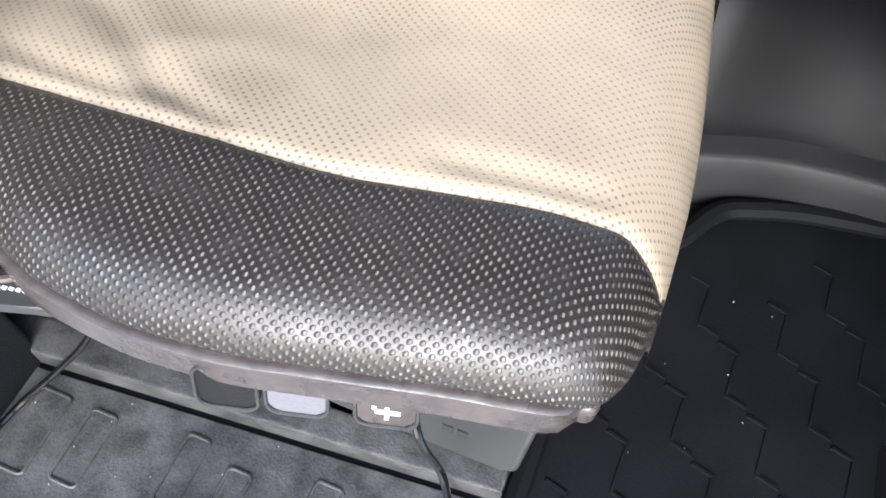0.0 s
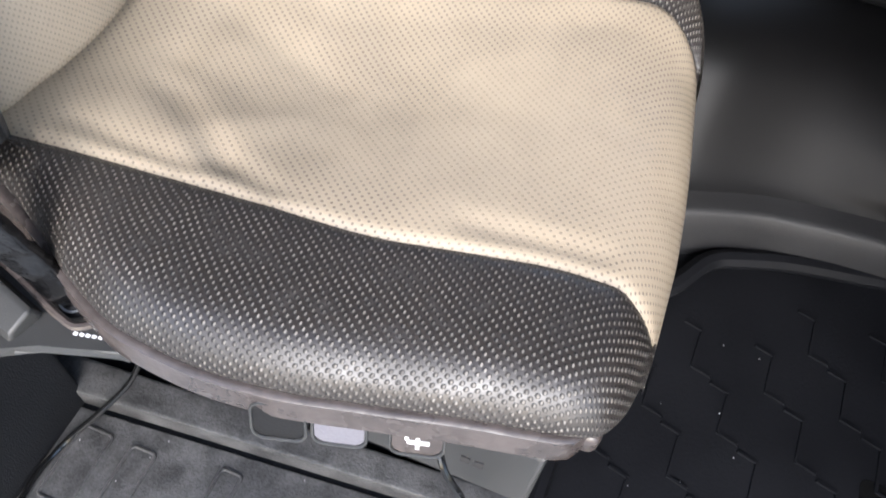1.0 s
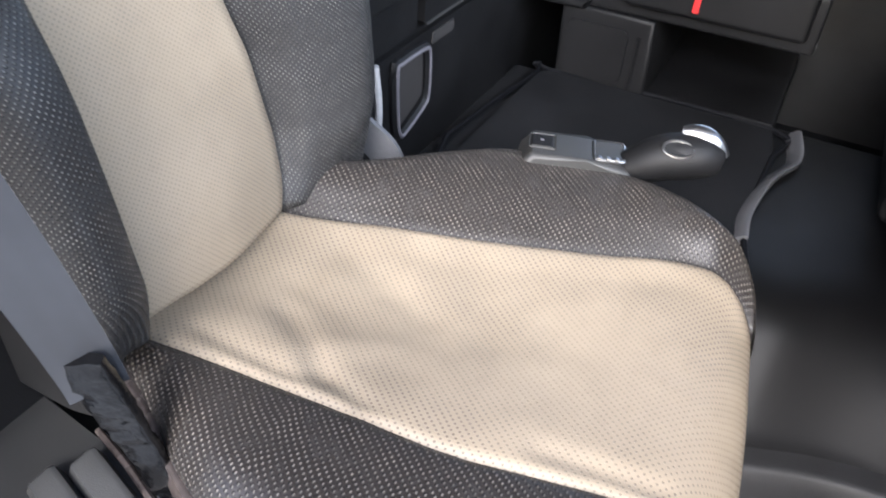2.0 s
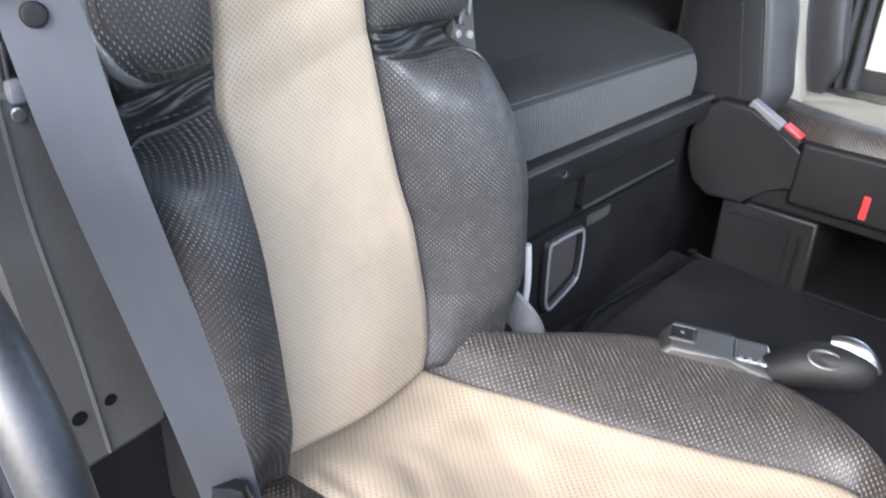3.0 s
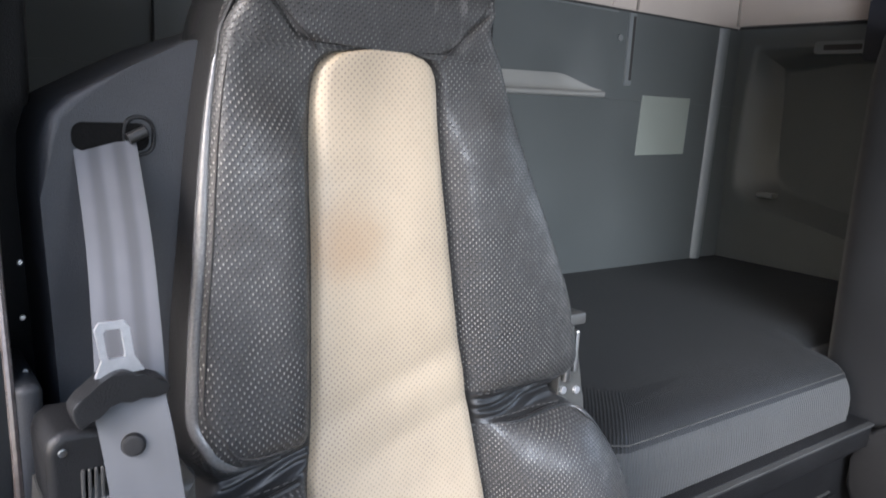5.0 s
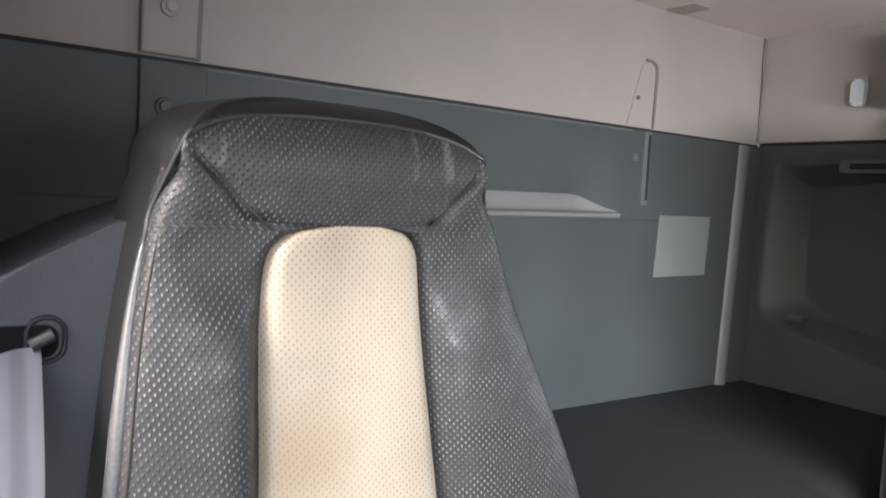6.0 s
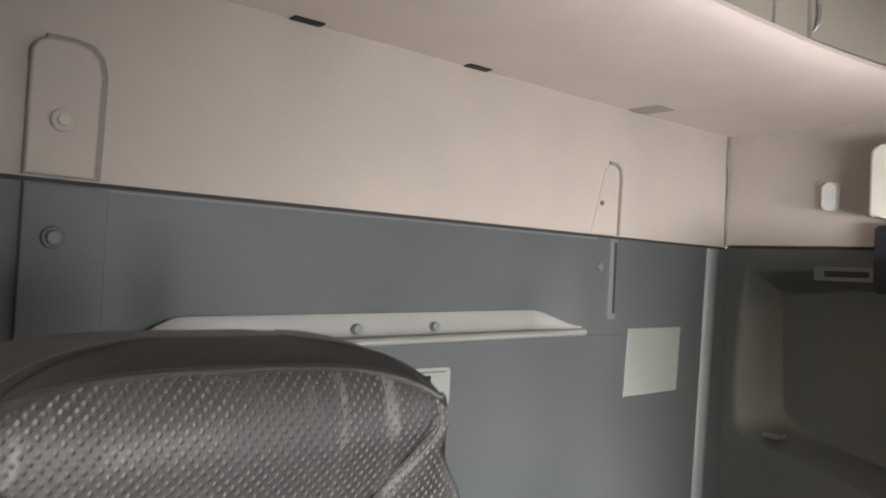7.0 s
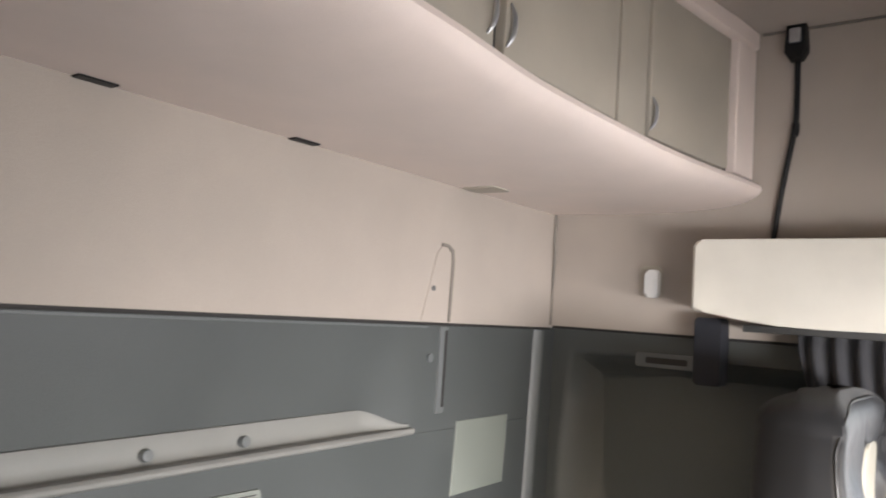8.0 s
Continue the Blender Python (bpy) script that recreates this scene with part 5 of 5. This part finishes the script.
    # side console with two levers and the open well of the belt anchor
    plan = [(-0.16, -0.012), (0.0, 0.002), (0.030, 0.010), (0.048, 0.022), (0.062, 0.038), (0.085, 0.046), (0.13, 0.060), (0.172, 0.070), (0.172, 0.088), (0.130, 0.092), (0.118, 0.084), (0.106, 0.074), (0.090, 0.075), (0.072, 0.080), (0.031, 0.094), (-0.02, 0.108), (-0.16, 0.13)]
    con = part("side_console", prism(plan, "z", 0.386, 0.400, 0.004, 3), PLASTIC, top, "dark brown grey side console")
    part("well_lip", tube(spline([(0.124, 0.089, 0.400), (0.106, 0.0735, 0.402), (0.088, 0.0755, 0.404), (0.070, 0.081, 0.406), (0.030, 0.095, 0.410), (-0.02, 0.109, 0.414)], 6), 0.004, 8), TRIM_BROWN, con)
    part("well", box(-0.06, 0.135, 0.08, 0.155, 0.335, 0.345, 0.004), SEAM, con, "black anchor well")
    for x, y, z in ((0.030, 0.066, 0.408), (0.008, 0.034, 0.402)):
        m = Matrix.Translation((x, y, z)) @ Euler((radians(24), radians(5), radians(-16))).to_matrix().to_4x4()
        tab = prism([(-0.016, -0.014), (0.016, -0.010), (0.017, 0.006), (0.012, 0.010), (-0.010, 0.010), (-0.018, 0.002)], "x", -0.039, 0.039, 0.004, 3)
        tab.transform(m)
        lever = part("lever_tab", tab, PLASTIC, con, "broad dark lever tab")
        part("icon", join(box(0.004, 0.028, -0.0205, -0.0165, -0.006, -0.002, 0, 1, m), box(-0.002, 0.010, -0.0205, -0.0165, -0.002, 0.002, 0, 1, m)), WHITE, lever)
    part("print_mark", join(*[box(0.106 + 0.0055 * k, 0.1098 + 0.0055 * k, 0.0665 + 0.0012 * k, 0.0695 + 0.0012 * k, 0.4002, 0.4008, 0) for k in range(5)]), WHITE, con, "short row of white bars")
    # belt anchor bolt in the well
    bolt = part("anchor_bolt", disc((0.084, 0.100, 0.388), (0.2, -0.5, 0.85), 0.015, 0.014, 0.004), PLASTIC_BLACK, top)
    part("bolt_ring", tube([Vector((0.0855 + 0.013 * math.cos(a), 0.0955 + 0.011 * math.sin(a), 0.4035 + 0.006 * math.sin(a))) for a in (2 * math.pi * k / 24 for k in range(24))], 0.0011, 6, True), STEEL, bolt, "thin chrome ring")
    part("floor_bulkhead", box(-0.30, -0.062, -0.05, 0.118, 0.0, 0.384, 0.008, 2), CARPET, top, "dark lined bulkhead under the console")
    # belt tower beside the backrest
    tower = part("belt_tower", prism([(-0.034, 0.630), (0.055, 0.640), (0.060, 0.70), (0.046, 0.962), (-0.058, 0.962), (-0.060, 0.93), (-0.048, 0.80), (-0.038, 0.70)], "x", -0.085, -0.006, 0.008, 3), PLASTIC_OLIVE, top, "dark olive plastic belt tower")
    part("tower_hole", disc((-0.0065, 0.006, 0.692), (1, 0, 0), 0.0055, 0.0012, 0), BLACK_HOLE, tower)
    part("tower_hole_side", disc((-0.0065, -0.021, 0.688), (1, 0, 0), 0.0065, 0.0015, 0), BLACK_HOLE, tower)
    cap = part("tower_cap", prism([(-0.056, 0.945), (-0.059, 1.004), (-0.056, 1.014), (-0.048, 1.020), (-0.032, 1.020), (-0.018, 1.017), (-0.012, 1.008), (-0.012, 0.996), (-0.026, 0.994), (-0.032, 0.984), (-0.033, 0.949), (-0.042, 0.941)], "x", -0.075, -0.010, 0.007, 4), PLASTIC_BLACK, tower)
    part("cap_screw", disc((-0.010, -0.048, 1.006), (1, 0, 0), 0.003, 0.002), SCREW, cap)
    slide = part("slider", box(-0.03, -0.010, -0.038, -0.020, 0.942, 0.992, 0.003), PLASTIC, tower, "ribbed slider")
    for k in range(4):
        part("slider_rib", box(-0.0105, -0.008, -0.0365 + 0.0044 * k, -0.0340 + 0.0044 * k, 0.944, 0.990, 0.0006, 1), PLASTIC, slide)
    part("tower_bolt", disc((-0.006, -0.022, 0.944), (1, 0, 0), 0.0055, 0.004, 0.002), SCREW, tower)
    part("tower_pin", box(-0.02, 0.0, -0.026, -0.014, 0.951, 0.966, 0.003), PLASTIC_GREY, tower)
    part("tower_edge", tube(spline([(-0.0075, -0.032, 0.955), (-0.0075, -0.027, 0.87), (-0.0075, -0.012, 0.75), (-0.0075, -0.001, 0.64)], 5), 0.003, 8), PLASTIC_OLIVE, tower)
    # belt buckle on its stalk between seat and locker
    stalk = part("buckle_stalk", ribbon(spline([(-0.075, 0.575, 0.60), (-0.045, 0.585, 0.565), (-0.01, 0.60, 0.535), (0.022, 0.612, 0.50), (0.04, 0.618, 0.44)], 6), [Vector((0.6, 0.2, 0.75))] * 25, 0.045, 0.010), PLASTIC_GREY, top, "grey belt buckle stalk")
    part("buckle_rod", tube(spline([(-0.05, 0.70, 0.58), (-0.045, 0.705, 0.50), (-0.05, 0.70, 0.40), (-0.06, 0.69, 0.30)], 5), 0.006, 8), PLASTIC_LIGHT, top, "pale upright rod")
    # reclining fitting on the far side of the backrest
    fit_ = part("recliner", prism([(0.525, 0.76), (0.595, 0.76), (0.575, 0.90), (0.555, 0.95), (0.547, 1.004), (0.525, 1.004)], "x", -0.105, -0.085, 0.004), PLASTIC_OLIVE, top, "metal recliner plate")
    part("recliner_cap", box(-0.115, -0.070, 0.522, 0.550, 1.004, 1.020, 0.004), PLASTIC, fit_)
    part("recliner_bar", box(-0.086, -0.076, 0.527, 0.537, 0.930, 1.002, 0.003), ALU, fit_)
    part("recliner_bar", box(-0.086, -0.077, 0.542, 0.549, 0.940, 0.995, 0.003), ALU, fit_)
    for y, z in ((0.532, 0.918), (0.556, 0.914)):
        part("rivet", disc((-0.085, y, z), (1, 0, 0), 0.005, 0.004), STEEL, fit_)
    # gear selector on the far side of the seat
    turn = Matrix.Translation((0.200, 0.652, 0.0)) @ pose(0, 0, 0, 0, 0, 19)

    def turned(bm):
        bm.transform(turn)
        return bm

    arm = part("selector_base", turned(prism([(-0.005, 0.500), (0.004, 0.545), (0.020, 0.563), (0.09, 0.561), (0.135, 0.556), (0.150, 0.548), (0.152, 0.51), (0.13, 0.48)], "y", -0.032, 0.036, 0.009, 3)), PLASTIC, top, "dark gear selector base")
    part("button", turned(box(0.018, 0.046, -0.012, 0.018, 0.5615, 0.5650, 0.002)), PLASTIC_BLACK, arm)
    part("button_rim", turned(tube([Vector((p, q, 0.5632)) for p, q in rounded(0.015, 0.050, -0.015, 0.021, 0.004)], 0.0012, 6, True)), PLASTIC, arm)
    part("button_mark", turned(box(0.029, 0.034, 0.001, 0.005, 0.5649, 0.5656, 0)), TAB_GREY, arm)
    gate = part("selector_gate", turned(tube([Vector((p, q, 0.5600)) for p, q in rounded(0.100, 0.140, -0.022, 0.026, 0.006)], 0.0024, 8, True)), SCREW, arm, "bright selector gate rim")
    part("gate_hole", turned(prism(rounded(0.101, 0.139, -0.021, 0.025, 0.005), "z", 0.556, 0.5615, 0.001, 1)), PLASTIC, gate)
    part("gate_notch", turned(join(*[box(0.104 + 0.011 * k, 0.110 + 0.011 * k, -0.024, -0.016, 0.560, 0.5635, 0.001) for k in range(3)])), SCREW, gate)
    grip = part("selector_grip", turned(tube(spline([(0.135, -0.004, 0.535), (0.160, -0.004, 0.551), (0.190, -0.004, 0.566), (0.225, -0.005, 0.573), (0.248, -0.006, 0.572), (0.260, -0.007, 0.570)], 6), lambda t: 0.014 + 0.017 * math.sin(math.pi * min(1, 0.08 + t * 0.88)), 18)), PLASTIC_BLACK, top, "rounded dark selector grip")
    part("grip_cap", turned(tube(spline([(0.205, 0.004, 0.603), (0.228, 0.000, 0.604), (0.248, -0.006, 0.596), (0.264, -0.012, 0.582)], 6), lambda t: 0.003 + 0.009 * math.sin(math.pi * (0.1 + 0.85 * t)), 12, flat=0.6)), SCREW, grip, "bright cap")
    ringm = turn @ Matrix.Translation((0.200, -0.024, 0.590)) @ Vector((-0.05, -0.62, 0.78)).to_track_quat("Z", "X").to_matrix().to_4x4() @ Matrix.Rotation(radians(90), 4, "Z")
    oval = [ringm @ Vector((0.019 * math.cos(a), 0.011 * math.sin(a), 0.0015)) for a in (2 * math.pi * k / 28 for k in range(28))]
    part("grip_ring", tube(oval, 0.0018, 8, True), SCREW, grip, "chrome oval ring")
    bm = bmesh.new()
    bm.faces.new([bm.verts.new(p) for p in oval])
    part("grip_button", bm, PLASTIC_BLACK, grip)


driver()


def belt():
    strap = thing("seat_belt", (0.0, 0.0, 1.0), "grey webbing seat belt with a steel tongue beside the driver's seat", "seat belt")
    up = spline([(-0.126, 0.013, 1.214), (-0.118, 0.013, 1.202), (-0.075, 0.010, 1.14), (-0.035, 0.004, 1.08), (-0.012, 0.0, 1.042)], 7)
    part("webbing", ribbon(up, [Vector((0.1, 1, 0.12))] * len(up), 0.048), WEB, strap)
    low = spline([(-0.012, -0.004, 1.046), (0.002, 0.0, 1.01), (0.020, 0.006, 0.94), (0.035, 0.016, 0.87), (0.048, 0.035, 0.77), (0.055, 0.055, 0.67), (0.057, 0.070, 0.59), (0.060, 0.074, 0.555)], 8)
    dirs = [Vector((0.30 + 0.25 * k / len(low), 0.92, 0.22 + 0.5 * k / len(low))) for k in range(len(low))]
    part("webbing", ribbon(low, dirs, 0.050, 0.0018), WEB_SHADED, strap)
    part("stop_button", disc((0.0015, -0.003, 1.007), (0.93, -0.30, 0.1), 0.0085, 0.006, 0.003), PLASTIC_BLACK, strap)
    tongue = [(p, q) for p, q, _ in spline([(-0.039, 1.026, 0), (-0.043, 1.041, 0), (-0.032, 1.051, 0), (-0.020, 1.060, 0), (-0.008, 1.063, 0), (0.004, 1.057, 0), (0.018, 1.0535, 0), (0.0235, 1.046, 0), (0.017, 1.040, 0), (-0.004, 1.042, 0), (-0.024, 1.037, 0), (-0.032, 1.028, 0)], 3, True)]
    grip = part("tongue_grip", prism(tongue, "x", -0.018, 0.004, 0.0025, 2), PLASTIC_BLACK, strap, "black plastic tongue grip")
    bm = bmesh.new()
    o = [(-0.026, 1.058), (-0.0215, 1.070), (-0.0255, 1.093), (-0.0225, 1.098), (-0.006, 1.098), (-0.0025, 1.093), (0.0005, 1.072), (0.0075, 1.060)]
    i = [(-0.0170, 1.071), (-0.0178, 1.074), (-0.0202, 1.0905), (-0.0185, 1.093), (-0.0095, 1.093), (-0.0078, 1.0905), (-0.0055, 1.074), (-0.0060, 1.071)]
    fr = [[bm.verts.new((x, p, q)) for p, q in loop] for x in (-0.004, -0.008) for loop in (o, i)]
    ring_faces(bm, fr[0], fr[1])
    ring_faces(bm, fr[3], fr[2])
    ring_faces(bm, fr[2], fr[0])
    ring_faces(bm, fr[1], fr[3])
    part("tongue", bm, STEEL, strap, "bright steel tongue")
    sleeve = spline([(0.056, 0.066, 0.600), (0.064, 0.074, 0.55), (0.072, 0.082, 0.50), (0.080, 0.090, 0.45), (0.086, 0.098, 0.400)], 9)
    bm = bmesh.new()
    loops = []
    for i, p in enumerate(sleeve):
        s = i / (len(sleeve) - 1)
        d = (sleeve[min(i + 1, len(sleeve) - 1)] - sleeve[max(i - 1, 0)]).normalized()
        a = Vector((0.80, 0.30, 0.30))
        a = (a - d * a.dot(d)).normalized()
        nn = d.cross(a)
        w, h = 0.024 - 0.008 * s, 0.0075 + 0.0015 * math.sin(s * 9)
        ring = []
        for k in range(20):
            g = 2 * math.pi * k / 20
            q = p + a * w * math.copysign(abs(math.cos(g)) ** 0.6, math.cos(g)) + nn * h * math.copysign(abs(math.sin(g)) ** 0.6, math.sin(g))
            ring.append(bm.verts.new(q + nn * (0.003 * noise.noise(q * 55) + 0.0025 * noise.noise(q * 130))))
        loops.append(ring)
    for A, B in zip(loops, loops[1:]):
        ring_faces(bm, A, B)
    bm.faces.new(loops[0])
    bm.faces.new(loops[-1])
    part("anchor_sleeve", bm, SLEEVE, strap, "black crinkled anchor sleeve", angle=70)
    cross = dashes([p.lerp(q, k / 6) for p, q in zip(low[-9:-2], low[-8:-1]) for k in range(6)], 0.001, 0.004, 0.006)
    tagged(part("stitching", cross, THREAD, strap), kind="stuff")


belt()


def pillar():
    """The trim behind the door opening with the belt's slot, the rubber seal and the grab rail."""
    trim = thing("pillar_trim", (-0.15, 0.0, 0.0), "dark moulded pillar trim behind the open door with a belt slot", "pillar", kind="structure")
    face = [(-0.012, 0.60), (-0.030, 1.05), (-0.036, 1.17), (-0.034, 1.215), (-0.027, 1.237), (-0.012, 1.252), (0.035, 1.277), (0.08, 1.300), (0.16, 1.33), (0.16, 0.60)]
    part("belt_panel", prism(face, "x", -0.30, -0.126, 0.010, 4), PILLAR, trim)
    slot = part("slot", prism(rounded(-0.012, 0.048, 1.208, 1.231, 0.009), "x", -0.1265, -0.1245, 0), BLACK_HOLE, trim, "black belt slot")
    part("slot_bezel", tube([Vector((-0.1255, p, q)) for p, q in rounded(0.028, 0.052, 1.205, 1.236, 0.011)], 0.0018, 6, True), PLASTIC_BLACK, slot)
    part("guide_roll", tube([Vector((-0.120, 0.030 + 0.002 * k, 1.218 + 0.001 * k)) for k in range(8)], 0.005, 10), PIPING, slot, "shiny belt guide")
    part("rear_panel", box(-0.90, -0.245, -0.069, -0.02, 0.0, 1.36, 0.01), PLASTIC_BLACK, trim)
    part("edge_panel", prism([(-0.35, -0.069), (-0.10, -0.069), (-0.085, -0.105), (-0.11, -0.16), (-0.35, -0.17)], "z", 0.0, 1.80, 0.006), PLASTIC, trim)
    part("seal", tube(spline([(-0.16, -0.068, 1.45), (-0.13, -0.070, 1.25), (-0.095, -0.071, 1.12), (-0.06, -0.071, 1.02), (-0.035, -0.071, 0.90), (-0.02, -0.072, 0.7), (-0.02, -0.072, 0.1)], 6), 0.0032, 8), TRIM_BROWN, trim, "pinkish brown edge seal")
    part("inner_post", box(-0.20, -0.09, -0.066, -0.045, 0.0, 1.03, 0.008, 3), PILLAR, trim)
    for z in (0.99, 1.03, 1.075, 1.12):
        part("clip", disc((-0.127, -0.052, z), (1, -0.2, 0), 0.0022, 0.003, 0.001), SCREW, trim)
    rail = thing("grab_rail", (0.2, -0.13, 0.8), "bare aluminium grab rail beside the door opening", "handle")
    part("rail", tube(spline([(0.02, -0.135, 0.96), (0.09, -0.13, 0.955), (0.15, -0.128, 0.935), (0.20, -0.127, 0.90), (0.235, -0.126, 0.84), (0.25, -0.126, 0.74), (0.25, -0.126, 0.3), (0.235, -0.12, 0.02)], 8), 0.0155, 14), RAIL, rail)
    part("foot", box(-0.10, 0.03, -0.15, -0.12, 0.93, 0.99, 0.008), PLASTIC, rail)


pillar()


def passenger():
    m = Matrix.Translation((0.005, 2.06, 0.08)) @ Matrix.Diagonal((1, -1, 1, 1))
    top, go, moved = seat("passenger_seat", "passenger seat in beige and dark leather on a grey plinth", (0.25, 1.71, 0.08), m, BACK_WIDE, BACK_WIDE_UV, (SEAT_TAN, SEAT_TAN, SEAT_HIDE, SEAT_HIDE, SEAT_CLOTH))
    for ob in top.children:
        if ob.name.startswith("cushion"):
            for piece in (ob, *ob.children):
                piece.data.transform(Matrix.Translation((-0.075, 0.06, 0.05)))
    # black panel added to hide the lower part of the bolster
    part("side_valance", box(0.13, 0.50, 1.402, 1.43, 0.500, 0.640, 0.012, 3), PLASTIC_BLACK, top, "black panel added over the lower bolster")
    part("side_cover", prism([(-0.10, 0.60), (-0.085, 0.66), (-0.05, 0.685), (0.02, 0.682), (0.08, 0.645), (0.17, 0.60), (0.172, 0.54), (0.08, 0.525), (0.05, 0.468), (-0.04, 0.465), (-0.08, 0.49), (-0.105, 0.55)], "y", 1.405, 1.47, 0.010, 3), PLASTIC_BLACK, top, "black side cover")
    part("buckle_bar", box(-0.008, 0.075, 1.412, 1.442, -0.008, 0.012, 0.004, 2, Matrix.Translation((0.015, 0, 0.683)) @ pose(0, 0, 0, 0, 27, 0)), PLASTIC_GREY, top)
    bk = part("buckle", box(0.075, 0.125, 1.410, 1.444, -0.020, 0.010, 0.004, 2, Matrix.Translation((0.015, 0, 0.683)) @ pose(0, 0, 0, 0, 27, 0)), PLASTIC_BLACK, top)
    part("release", box(0.076, 0.118, 1.412, 1.442, 0.008, 0.016, 0.003, 2, Matrix.Translation((0.015, 0, 0.683)) @ pose(0, 0, 0, 0, 27, 0)), RED, bk, "red release button")
    part("buckle_end", tube(go([(0.145, 0.63, 0.475), (0.17, 0.63, 0.458)]), 0.008, 8), ALU, top)
    plinth = part("plinth", prism([(0.0, 0.285), (0.215, 0.285), (0.205, 0.47), (-0.005, 0.47)], "y", 1.425, 1.99, 0.010, 3), PLASTIC_BLACK, top, "dark plinth")
    o = rounded(0.015, 0.155, 0.315, 0.440, 0.015)
    part("plinth_panel", prism(o, "y", 1.426, 1.419, 0.003, 2), PLASTIC_BLACK, plinth)
    part("plinth_slot", tube([Vector((0.178, 1.424, 0.30 + 0.13 * k / 6)) for k in range(7)], 0.0045, 6), PLASTIC_BLACK, plinth)
    part("plinth", box(0.02, 0.50, 1.46, 1.99, 0.0, 0.30, 0.01), PLASTIC_BLACK, top)
    part("front_rail", tube(spline([(0.24, 1.44, 0.50), (0.32, 1.45, 0.488), (0.42, 1.47, 0.478), (0.52, 1.5, 0.472)], 5), 0.008, 8), ALU, top)
    part("pull_strap", box(0.274, 0.287, 1.396, 1.4015, 0.517, 0.566, 0.002), RED, top, "red pull strap")
    part("underside", box(0.0, 0.52, 1.43, 1.95, 0.47, 0.59, 0.01), PLASTIC_BLACK, top)


passenger()
